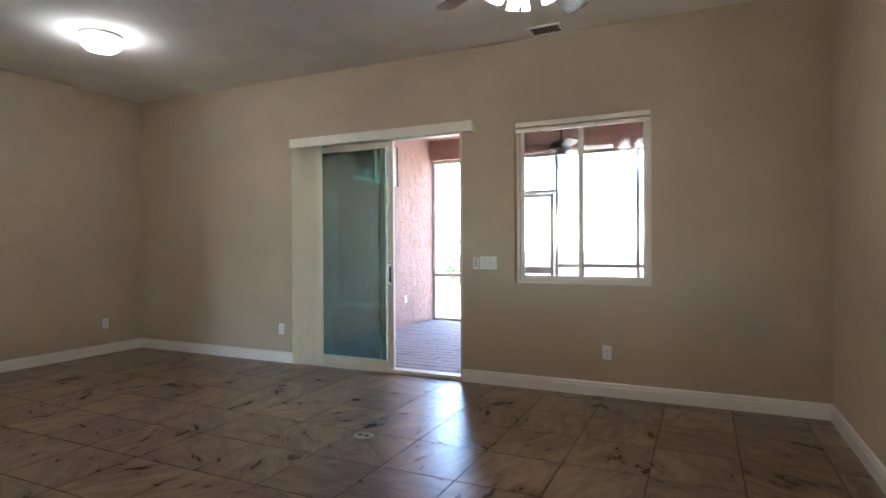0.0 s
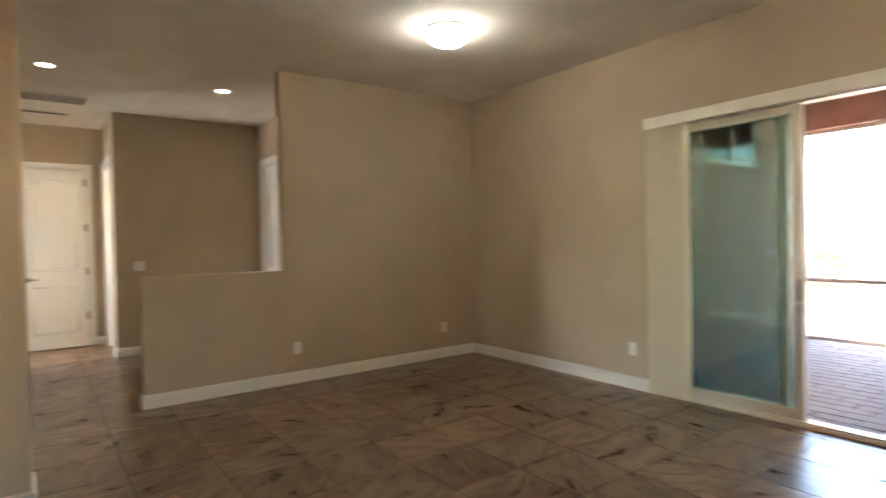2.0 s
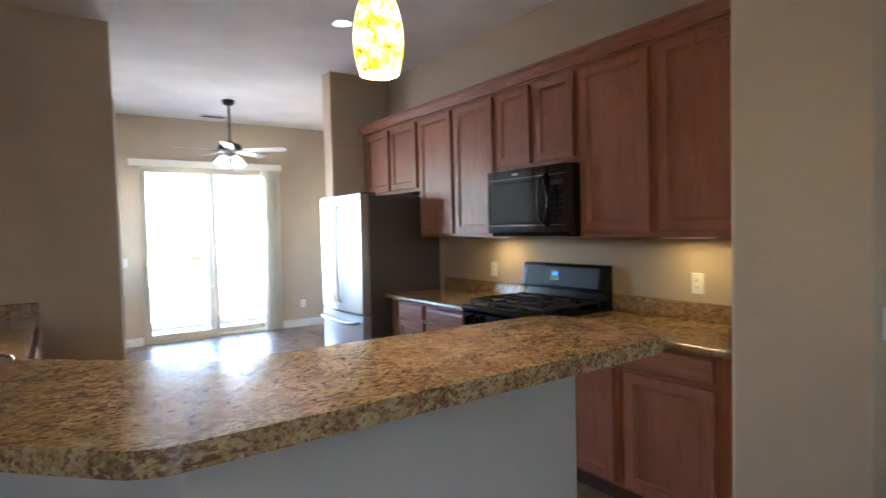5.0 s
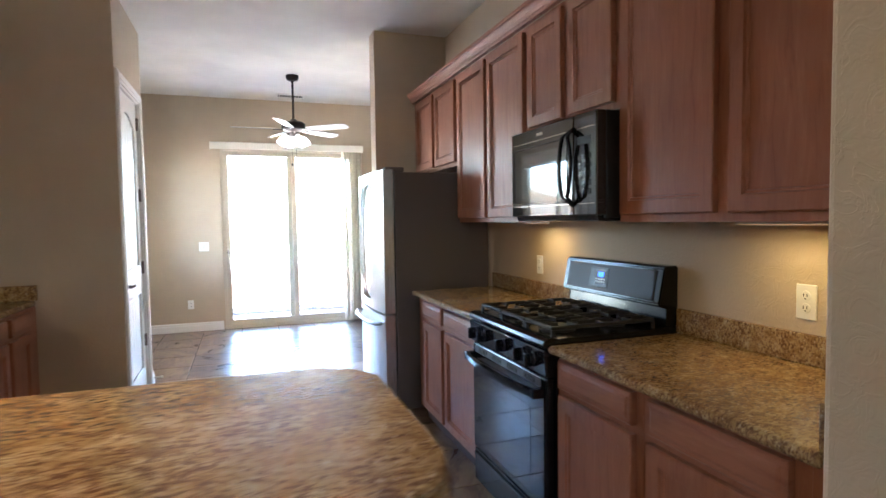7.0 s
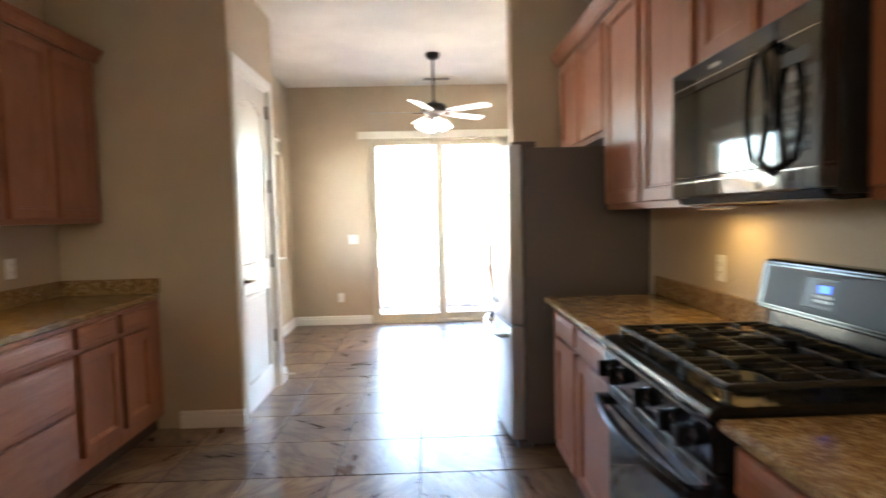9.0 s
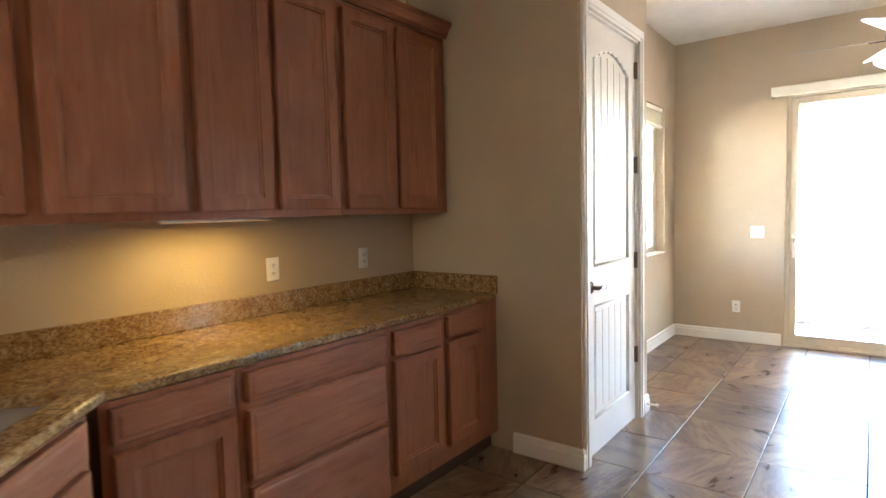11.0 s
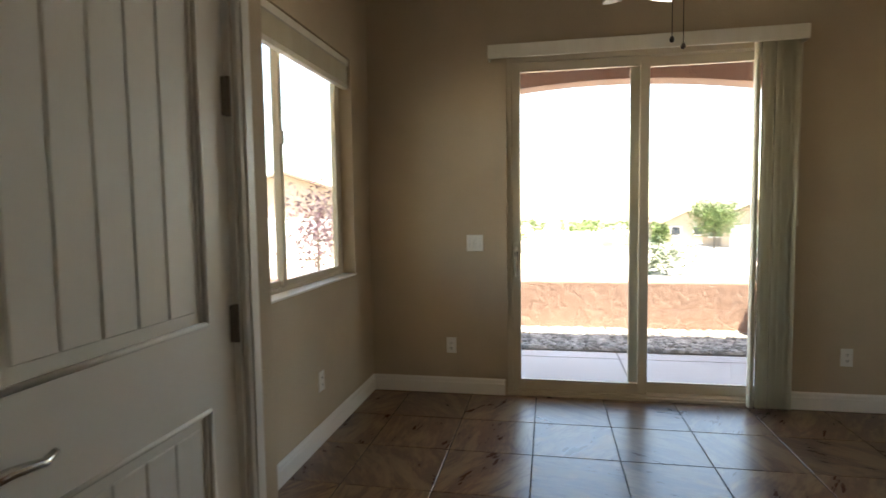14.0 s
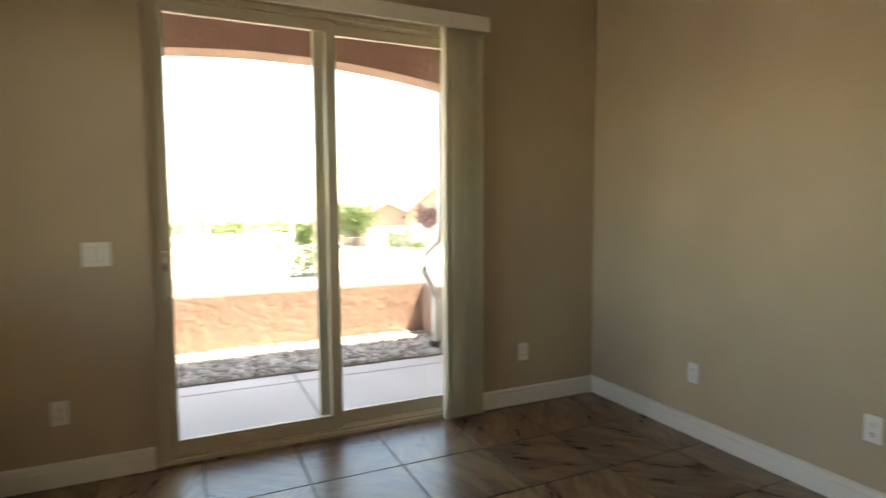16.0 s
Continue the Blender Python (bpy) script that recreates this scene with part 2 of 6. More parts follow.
trowel(STUCCO)
STUCCO_TAN = plaster("tan_stucco", (0.36, 0.29, 0.22), 0.9, 0.6, 20)
CONCRETE = plaster("pale_concrete", (0.56, 0.51, 0.48), 0.85, 0.3, 30)
ASPHALT = plaster("grey_asphalt", (0.14, 0.135, 0.13), 0.9, 0.4, 60)
EARTH = plaster("pale_desert_gravel", (0.40, 0.35, 0.285), 0.95, 0.6, 25)
PAVER = plaster("grey_brick_paver", (0.30, 0.245, 0.225), 0.8, 0.5, 40)
ROOF = plaster("clay_roof_tile", (0.24, 0.17, 0.13), 0.85, 0.5, 12)
BLOCK = plaster("tan_concrete_block", (0.42, 0.32, 0.25), 0.9, 0.5, 25)

# ---- building helpers ----
ROOTS = {}


def thing(name, at, label, category, group="", kind=""):
    ob = new(name)
    ob.empty_display_size = 0.1
    ob.location = at
    ROOTS[ob] = Matrix.Translation(at)
    return tagged(ob, label, category, group, kind)


def mesh_of(name, bm, mat, smooth=False):
    me = bpy.data.meshes.new(name)
    bmesh.ops.recalc_face_normals(bm, faces=bm.faces)
    bm.to_mesh(me)
    bm.free()
    for one in (mat if isinstance(mat, (list, tuple)) else [mat]):
        me.materials.append(one)
    if smooth:
        for p in me.polygons:
            p.use_smooth = True
    return me


def part(name, bm, mat, parent=None, label="", smooth=False):
    """One mesh object, built in world metres, under a thing or a part."""
    ob = new(name, mesh_of(name, bm, mat, smooth))
    if parent:
        ob.parent = parent
        if parent in ROOTS:
            ob.matrix_parent_inverse = ROOTS[parent].inverted()
    if label:
        ob["label"] = label
    return ob


def solid(name, bm, mat, label, category, kind="", group="", smooth=False):
    return tagged(part(name, bm, mat, None, "", smooth), label, category, group, kind)


def box(lo, hi, bevel=0.0, m=None, bm=None, seg=2):
    out = bm or bmesh.new()
    made = bmesh.new() if bevel else out
    x0, y0, z0 = (min(a, b) for a, b in zip(lo, hi))
    x1, y1, z1 = (max(a, b) for a, b in zip(lo, hi))
    vs = [made.verts.new(p) for p in ((x0, y0, z0), (x1, y0, z0), (x1, y1, z0), (x0, y1, z0), (x0, y0, z1), (x1, y0, z1), (x1, y1, z1), (x0, y1, z1))]
    for f in ((0, 3, 2, 1), (4, 5, 6, 7), (0, 1, 5, 4), (1, 2, 6, 5), (2, 3, 7, 6), (3, 0, 4, 7)):
        made.faces.new([vs[i] for i in f])
    if bevel:
        bmesh.ops.bevel(made, geom=list(made.edges), offset=bevel, segments=seg, affect="EDGES", profile=0.5)
        if m:
            made.transform(m)
        return join(out, made)
    if m:
        bmesh.ops.transform(made, matrix=m, verts=vs)
    return out


def join(out, other):
    index = {v: out.verts.new(v.co) for v in other.verts}
    for f in other.faces:
        out.faces.new([index[v] for v in f.verts])
    other.free()
    return out


def prism(poly, z0, z1, bevel=0.0, bm=None, seg=2, vertical=True):
    made = bmesh.new()
    a = [made.verts.new((x, y, z0)) for x, y in poly]
    b = [made.verts.new((x, y, z1)) for x, y in poly]
    made.faces.new(a[::-1])
    made.faces.new(b)
    for i in range(len(poly)):
        j = (i + 1) % len(poly)
        made.faces.new((a[i], a[j], b[j], b[i]))
    if bevel:
        edges = [e for e in made.edges if vertical or abs(e.verts[0].co.z - e.verts[1].co.z) < 1e-6]
        bmesh.ops.bevel(made, geom=edges, offset=bevel, segments=seg, affect="EDGES", profile=0.5)
    return join(bm, made) if bm else made


def lathe(profile, at=(0, 0, 0), seg=24, m=None, bm=None):
    out = bmesh.new()
    rings = []
    for r, z in profile:
        if r < 1e-5:
            rings.append([out.verts.new((0, 0, z))])
        else:
            rings.append([out.verts.new((r * math.cos(a), r * math.sin(a), z)) for a in (2 * math.pi * i / seg for i in range(seg))])
    for p, q in zip(rings, rings[1:]):
        for i in range(seg):
            j = (i + 1) % seg
            f = [p[i % len(p)], p[j % len(p)], q[j % len(q)], q[i % len(q)]]
            f = list(dict.fromkeys(f))
            if len(f) > 2:
                out.faces.new(f)
    if m:
        out.transform(m)
    out.transform(Matrix.Translation(at))
    return join(bm, out) if bm else out


def tube(points, r, seg=8, bm=None):
    out = bm or bmesh.new()
    pts = [Vector(p) for p in points]
    rings = []
    for i, p in enumerate(pts):
        d = (pts[min(i + 1, len(pts) - 1)] - pts[max(i - 1, 0)]).normalized()
        side = d.orthogonal().normalized() if abs(d.z) > 0.99 else d.cross(Vector((0, 0, 1))).normalized()
        up = side.cross(d).normalized()
        rad = r[i] if isinstance(r, (list, tuple)) else r
        rings.append([out.verts.new(p + rad * (math.cos(a) * side + math.sin(a) * up)) for a in (2 * math.pi * k / seg for k in range(seg))])
    for p, q in zip(rings, rings[1:]):
        for k in range(seg):
            out.faces.new((p[k], p[(k + 1) % seg], q[(k + 1) % seg], q[k]))
    out.faces.new(rings[0][::-1])
    out.faces.new(rings[-1])
    return out


def facing(x, y, z=0.0, turn=0.0):
    """Local x runs along the wall, local -y points out into the room."""
    return Matrix.Translation((x, y, z)) @ Matrix.Rotation(radians(turn), 4, "Z")


def panel(w, h, t, rail, dip, slope, m, bm=None, z0=0.0):
    """A framed slab with a sunk panel; its front faces local -y, its back lies at y = t."""
    out = bmesh.new()

    def ring(inset, y):
        return [out.verts.new(p) for p in ((inset, y, z0 + inset), (w - inset, y, z0 + inset), (w - inset, y, z0 + h - inset), (inset, y, z0 + h - inset))]
    back, e1, e2 = ring(0, t), ring(0, 0.004), ring(0.004, 0)
    r0, r1, r2 = ring(rail - 0.004, 0), ring(rail, dip * 0.55), ring(rail + slope, dip)
    if dip > 0:
        mid = ring(rail + slope - 0.004, dip * 0.55)
        steps = ((back, e1), (e1, e2), (e2, r0), (r0, r1), (r1, mid), (mid, r2))
    else:
        steps = ((back, e1), (e1, e2), (e2, r0), (r0, r1), (r1, r2))
    for p, q in steps:
        for i in range(4):
            j = (i + 1) % 4
            out.faces.new((p[i], p[j], q[j], q[i]))
    out.faces.new(r2)
    out.faces.new(back[::-1])
    out.transform(m)
    return join(bm, out) if bm else out

# ---- the house ----
H = 3.02
NORTH, WEST, EAST, SOUTH = 4.90, -5.95, 1.18, -2.70
KWALL, LWALL = -4.94, -1.27
DSOUTH, DEAST, DWEST = -6.94, -1.925, -5.675
PANX, PANN, PANS = -2.40, -3.475, -4.53


def wall(name, axis, p0, p1, a0, a1, holes=(), top=H, low=0.0, mat=None, label="tan painted plaster wall with orange-peel texture"):
    """A wall across x (axis 'x': it runs along x) or y, between the faces p0 and p1, with rectangular holes (a0, a1, z0, z1)."""
    bm = bmesh.new()

    def piece(u0, u1, z0, z1):
        if u1 - u0 > 1e-4 and z1 - z0 > 1e-4:
            box((u0, p0, z0) if axis == "x" else (p0, u0, z0), (u1, p1, z1) if axis == "x" else (p1, u1, z1), bm=bm)
    at = a0
    for h0, h1, z0, z1 in sorted(holes):
        piece(at, h0, low, top)
        piece(h0, h1, low, z0)
        piece(h0, h1, z1, top)
        at = h1
    piece(at, a1, low, top)
    bmesh.ops.remove_doubles(bm, verts=bm.verts, dist=1e-5)
    return solid(name, bm, mat or WALL, label, "wall", "structure")


SL_N = (-3.47, -1.625, 0.0, 2.30)
WIN_N = (-1.13, -0.008, 0.905, 2.305)
SL_S = (-4.72, -2.93, 0.0, 2.38)
WIN_E = (-6.585, -4.92, 0.905, 2.335)
wall("wall_north", "x", NORTH, NORTH + 0.18, WEST - 0.12, EAST + 0.15, [SL_N, WIN_N])
wall("wall_east", "y", EAST, EAST + 0.15, SOUTH, NORTH)
wall("wall_south", "x", SOUTH - 0.15, SOUTH, LWALL + 0.12, EAST + 0.15)
wall("wall_west", "y", WEST - 0.12, WEST, 2.55, NORTH)
half = wall("wall_half_height", "y", WEST - 0.12, WEST, 1.33, 2.55, top=1.10)
half["label"] = "tan half-height wall open above to the hallway"
wall("wall_kitchen_east", "y", LWALL, LWALL + 0.12, PANN - 0.12, -0.42)
wall("wall_kitchen_west", "y", KWALL - 0.12, KWALL, -4.04, 0.09)
wall("wall_fridge_side", "x", -4.04, -3.86, KWALL, -4.29)
bm = prism([(-4.29, 0.09), (-4.29, 0.58), (-4.59, 0.58), (-4.59, 0.09)], 0, H, 0.02, seg=3)
solid("wall_column", bm, WALL, "tan plaster wall end with rounded corners", "wall", "structure")
wall("wall_column_link", "x", 0.09, 0.14, -5.05, -4.59)
wall("wall_hall_south", "x", 0.02, 0.14, -10.0, -5.05, [(-7.36, -6.56, 0, 2.44), (-9.20, -8.17, 0, 2.44)])
wall("wall_hall_end", "y", -10.02, -9.90, 0.02, 1.54)
wall("wall_hall_north", "x", 1.42, 1.54, -9.90, -8.62, [(-9.68, -8.85, 0, 2.44)])
wall("wall_niche_west", "y", -8.74, -8.62, 1.54, 3.32)
wall("wall_niche_north", "x", 3.20, 3.32, -8.62, WEST - 0.12, [(-8.42, -7.62, 0, 2.44)])
wall("wall_pantry_north", "x", PANN - 0.12, PANN, PANX, LWALL + 0.12)
wall("wall_pantry_west", "y", PANX, PANX + 0.12, PANS, PANN - 0.12, [(-4.365, -3.565, 0, 2.40)])
wall("wall_pantry_south", "x", PANS, PANS + 0.12, PANX + 0.12, DEAST + 0.15)
wall("wall_dining_east", "y", DEAST, DEAST + 0.15, DSOUTH, PANS, [WIN_E])
wall("wall_dining_south", "x", DSOUTH - 0.16, DSOUTH, DWEST - 0.12, DEAST + 0.15, [SL_S])
wall("wall_dining_west", "y", DWEST - 0.12, DWEST, DSOUTH, -4.04)
wall("wall_dining_north", "x", -4.04, -3.92, DWEST - 0.12, KWALL - 0.12)
# plain rooms off the hallway
wall("wall_side_room_south", "x", -2.2, -2.1, -10.0, -8.0, [(-9.8, -8.6, 0.9, 2.2)])
wall("wall_side_room_end", "y", -10.1, -10.0, -2.2, 0.02)
wall("wall_side_room_east", "y", -8.0, -7.9, -2.1, 0.02)
wall("wall_side_room_north", "x", 3.6, 3.7, -10.0, -8.74, [(-9.8, -8.9, 0.9, 2.2)])
wall("wall_side_room_north_end", "y", -10.1, -10.0, 1.54, 3.7)
wall("wall_side_room_north_east", "y", -8.86, -8.74, 3.32, 3.7)

bm = box((-10.3, -7.2, H), (EAST + 0.3, 5.2, H + 0.15))
solid("ceiling", bm, CEIL, "off-white painted ceiling with light orange-peel texture", "ceiling", "structure")

# floor bed under the tiles
floor = solid("floor", box((-10.3, -7.10, -0.12), (EAST + 0.2, 5.08, -0.004)), GROUT, "brown slate-look porcelain tile floor with thin dark grout", "floor", "structure")


def baseboard(pts, closed=False):
    """A skirting with a stepped top along corner points (x, y); the room lies to the left of the run."""
    bm = bmesh.new()
    prof = ((0.0, 0.0), (0.016, 0.0), (0.016, 0.078), (0.012, 0.084), (0.012, 0.104), (0.004, 0.115), (0.0, 0.115))
    n = len(pts)
    rows = []
    for i, p in enumerate(pts):
        p = Vector(p)
        d0 = (p - Vector(pts[i - 1])).normalized() if i else None
        d1 = (Vector(pts[i + 1]) - p).normalized() if i < n - 1 else None
        n0 = Vector((-d0.y, d0.x)) if d0 else None
        n1 = Vector((-d1.y, d1.x)) if d1 else None
        off = (n0 + n1) / (1 + n0.dot(n1)) if d0 and d1 else (n0 or n1)
        rows.append([bm.verts.new((p.x + off.x * u, p.y + off.y * u, z + 0.001)) for u, z in prof])
    for a, b in zip(rows, rows[1:]):
        for i in range(len(prof)):
            j = (i + 1) % len(prof)
            bm.faces.new((a[i], a[j], b[j], b[i]))
    bm.faces.new(rows[0])
    bm.faces.new(rows[-1][::-1])
    return solid("baseboard", bm, TRIM, "white painted wooden baseboard with stepped top", "baseboard", "structure")


baseboard([(EAST, SOUTH), (EAST, NORTH), (SL_N[1] + 0.0, NORTH)])
baseboard([(SL_N[0] - 0.02, NORTH), (WEST, NORTH), (WEST, 1.33), (WEST - 0.12, 1.33), (WEST - 0.12, 3.20), (-7.53, 3.20)])
baseboard([(-8.51, 3.20), (-8.62, 3.20), (-8.62, 1.42), (-8.76, 1.42)])
baseboard([(-9.77, 1.42), (-9.90, 1.42), (-9.90, 1.31)])
baseboard([(-9.90, 0.38), (-9.90, 0.14), (-9.29, 0.14)])
baseboard([(-8.08, 0.14), (-7.45, 0.14)])
baseboard([(-6.47, 0.14), (-4.59, 0.14), (-4.59, 0.58), (-4.29, 0.58), (-4.29, 0.09), (-4.31, 0.09)])
baseboard([(-1.99, PANN), (PANX, PANN), (PANX, -3.492)][::-1])
baseboard([(PANX, -4.45), (PANX, PANS), (DEAST, PANS), (DEAST, DSOUTH), (SL_S[1] + 0.02, DSOUTH)][::-1])
baseboard([(SL_S[0] - 0.02, DSOUTH), (DWEST, DSOUTH), (DWEST, -4.04), (-4.29, -4.04), (-4.29, -3.86), (-4.40, -3.86)][::-1])


def casing(name, m, w, h, width=0.085):
    """Door trim round an opening w x h whose left foot is at local 0; faces local -y."""
    bm = bmesh.new()
    for x0, x1, z0, z1 in ((-width, 0, 0, h + width), (w, w + width, 0, h + width), (0, w, h, h + width)):
        box((x0, -0.016, z0), (x1, 0.0, z1), 0.004, m, bm)
        e = 0.018
        if x1 - x0 < 0.2:
            box((x0 + e, -0.022, z0), (x1 - e, -0.014, z1 - e), 0.003, m, bm)
        else:
            box((x0 - width + e, -0.022, z0 + e), (x1 + width - e, -0.014, z1 - e), 0.003, m, bm)
    for x0, x1, z0, z1 in ((0, 0.012, 0, h), (w - 0.012, w, 0, h), (0.012, w - 0.012, h - 0.012, h)):
        box((x0, 0.0, z0), (x1, 0.12, z1), 0, m, bm)
    return solid(name, bm, TRIM, "white painted moulded door casing", "trim", "structure")


def arch_top(w, h, rise, n=8):
    return [(w * i / n, h - rise + rise * math.sin(math.pi * i / n)) for i in range(n + 1)]


def panel_door(name, m, w, h, label, handle_left=True, hinges=True, grooves=True):
    """An eight-foot door with an arched plank panel above and a short plank panel below."""
    root = tagged(new(name), label, "door", "", "structure")
    root.matrix_world = m
    ROOTS[root] = m
    t = 0.035
    bm = bmesh.new()
    s = 0.115
    low0, low1, up0, up1 = 0.20, 0.83, 1.05, h - 0.13
    # slab with two sunk fields
    box((0, 0.012, 0), (w, t, h), 0, m, bm)
    for x0, x1, z0, z1 in ((0, s, 0, h), (w - s, w, 0, h), (s, w - s, 0, low0), (s, w - s, low1, up0)):
        box((x0, 0, z0), (x1, 0.012, z1), 0, m, bm)
    rise = 0.085
    pts = [(s, h)] + [(s + x, z) for x, z in arch_top(w - 2 * s, up1, rise)] + [(w - s, h)]
    made = bmesh.new()
    f = [made.verts.new((x, 0, z)) for x, z in pts]
    b = [made.verts.new((x, 0.012, z)) for x, z in pts]
    made.faces.new(f)
    for i in range(len(pts)):
        j = (i + 1) % len(pts)
        made.faces.new((f[i], f[j], b[j], b[i]))
    made.transform(m)
    join(bm, made)
    slab = part("slab", bm, TRIM, root)
    # raised, grooved fields
    for z0, z1, arched in ((low0, low1, False), (up0, up1, True)):
        e = 0.034
        mould = bmesh.new()
        x0, x1 = s + e, w - s - e
        n = 5
        step = (x1 - x0) / n
        for i in range(n):
            a, b_ = x0 + i * step, x0 + (i + 1) * step
            if not grooves:
                a, b_ = x0, x1
            mid = ((a + b_) / 2 - s) / (w - 2 * s)
            top = (z1 - rise + rise * math.sin(math.pi * mid) - e) if arched else z1 - e
            box((a + 0.002, 0.006, z0 + e), (b_ - 0.002, 0.013, top), 0.003, m, mould, 1)
            if not grooves:
                break
        part("panel", mould, TRIM, root)
        edge = [(s, z0), (w - s, z0)]
        edge += [(s + x, z) for x, z in arch_top(w - 2 * s, z1, rise)][::-1] if arched else [(w - s, z1), (s, z1)]
        bead = bmesh.new()
        for p, q in zip(edge, edge[1:] + edge[:1]):
            for off, r in ((0.0, 0.0075), (0.013, 0.005)):
                tube([m @ Vector((p[0] + (off if p[0] < w / 2 else -off), 0.003 + off * 0.4, p[1])), m @ Vector((q[0] + (off if q[0] < w / 2 else -off), 0.003 + off * 0.4, q[1]))], r, 6, bead)
        part("panel_moulding", bead, TRIM, root, "", True)
    if hinges:
        xh = w - 0.004 if handle_left else 0.004
        for z in (0.42, 1.03, 1.63, h - 0.16):
            hb = bmesh.new()
            box((xh - 0.012, -0.010, z - 0.05), (xh + 0.016, 0.004, z + 0.05), 0.002, m, hb)
            tube([m @ Vector((xh + 0.004, -0.011, z - 0.052)), m @ Vector((xh + 0.004, -0.011, z + 0.052))], 0.007, 8, hb)
            part("hinge", hb, HINGE, root, "aged metal hinge")
    xk = 0.065 if handle_left else w - 0.065
    sgn = 1 if handle_left else -1
    kb = lathe([(0, 0), (0.034, 0), (0.034, 0.006), (0.026, 0.012), (0.013, 0.016), (0.012, 0.05), (0, 0.052)], m=Matrix.Rotation(radians(90), 4, "X"), seg=20)
    kb.transform(m @ Matrix.Translation((xk, 0, 0.94)))
    arm = [(0, -0.045, 0), (0.025, -0.052, 0.004), (0.055, -0.053, 0.0), (0.085, -0.050, -0.006), (0.108, -0.046, 0.003)]
    tube([m @ Vector((xk + sgn * x, y, 0.94 + z)) for x, y, z in arm], [0.011, 0.010, 0.009, 0.008, 0.006], 10, kb)
    part("door_handle", kb, CHROME, root, "brushed nickel lever handle", True)
    return root


# pantry door on the dining side, closed
PM = facing(PANX, -3.565, 0, -90)
casing("trim_pantry_door", PM, 0.80, 2.40, 0.07)
panel_door("door_1", PM @ Matrix.Translation((0.012, 0.018, 0.008)), 0.776, 2.375, "white painted pantry door with arched plank panels, closed")
HM = facing(-9.90, 0.465, 0, 90)
casing("trim_hall_end_door", HM @ Matrix.Translation((0, -0.001, 0)), 0.76, 2.44, 0.075)
panel_door("door_2", HM @ Matrix.Translation((0.012, -0.03, 0.012)), 0.736, 2.41, "white painted hallway door with arched panel, closed", True, True, False)
casing("trim_hall_door", facing(-6.56, 0.14, 0, 180), 0.80, 2.44)
panel_door("door_3", facing(-6.575, 0.062, 0.008, 180), 0.77, 2.415, "white painted hallway side door with arched panel, closed", True, True, False)
casing("trim_hall_opening_south", facing(-8.17, 0.14, 0, 180), 1.03, 2.44)
casing("trim_hall_opening_north", facing(-9.68, 1.42, 0, 0), 0.83, 2.44)
casing("trim_niche_door", facing(-8.42, 3.20, 0, 0), 0.80, 2.44)
panel_door("door_4", facing(-8.405, 3.222, 0.008, 0), 0.77, 2.415, "white painted closet door, closed", True, True, False)


def frame_rect(bm, x0, x1, z0, z1, y0, y1, w, m, bevel=0.004):
    box((x0, y0, z0), (x0 + w, y1, z1), bevel, m, bm)
    box((x1 - w, y0, z0), (x1, y1, z1), bevel, m, bm)
    box((x0 + w, y0, z0), (x1 - w, y1, z0 + w), bevel, m, bm)
    box((x0 + w, y0, z1 - w), (x1 - w, y1, z1), bevel, m, bm)
    return bm


def sliding_door(name, m, w, h, fixed_left, gap, mat, glassmat, label, handle_x):
    """m: left foot of the opening seen from the room. gap: how far the moving leaf stands open."""
    root = tagged(new(name), label, "door", "", "structure")
    root.matrix_world = m
    ROOTS[root] = m
    fr = frame_rect(bmesh.new(), 0, w, 0, h, 0.02, 0.13, 0.035, m)
    box((0.0, 0.0, 0.0), (w, 0.15, 0.022), 0.003, m, fr)
    for y in (0.045, 0.095):
        box((0.03, y, 0.02), (w - 0.03, y + 0.012, 0.034), 0, m, fr)
    part("door_frame", fr, mat, root)
    leaf = w / 2 + 0.03
    for i, (x0, y) in enumerate(((0.03 if gap else w - 0.03 - leaf, 0.085), (w - 0.03 - leaf - gap if gap else 0.03, 0.035))):
        lf = frame_rect(bmesh.new(), x0, x0 + leaf, 0.036, h - 0.037, y, y + 0.035, 0.062, m)
        box((x0 + 0.062, y, 0.098), (x0 + leaf - 0.062, y + 0.035, 0.112), 0.003, m, lf)
        lo = part("leaf", lf, mat, root)
        g = part("pane", box((x0 + 0.06, y + 0.014, 0.10), (x0 + leaf - 0.06, y + 0.020, h - 0.10), 0, m), glassmat, lo)
        g.visible_shadow = False
        if i == 1:
            gk = bmesh.new()
            hx = x0 + handle_x(leaf)
            box((hx - 0.017, y - 0.008, 0.82), (hx + 0.017, y, 1.10), 0.004, m, gk)
            pts = [(0, 0, 0.86), (0, -0.030, 0.875), (0, -0.045, 0.93), (0, -0.045, 0.99), (0, -0.030, 1.045), (0, 0, 1.06)]
            tube([m @ Vector((hx + a, y - 0.006 + b, c)) for a, b, c in pts], 0.010, 8, gk)
            box((hx - 0.012, y - 0.028, 1.075), (hx + 0.012, y - 0.006, 1.095), 0.003, m, gk)
            part("handle", gk, mat, lo)
            # No hollow is cut: a near-black plate paints the cavity's shade.
            part("latch_recess_shade", box((hx - 0.011, y - 0.011, 0.885), (hx + 0.011, y - 0.0075, 1.035), 0.002, m, seg=1), SLOT, lo, "dark plate standing for the shaded latch recess")
    return root


def valance(name, m, w, label):
    """Headrail cover of a vertical blind: m at its lower left corner on the wall."""
    bm = bmesh.new()
    box((0, -0.105, 0), (w, -0.088, 0.092), 0.006, m, bm, 3)
    box((0, -0.089, 0.0), (0.014, -0.001, 0.092), 0.004, m, bm)
    box((w - 0.014, -0.089, 0.0), (w, -0.001, 0.092), 0.004, m, bm)
    box((0.014, -0.088, 0.076), (w - 0.014, -0.001, 0.086), 0, m, bm)
    return bm


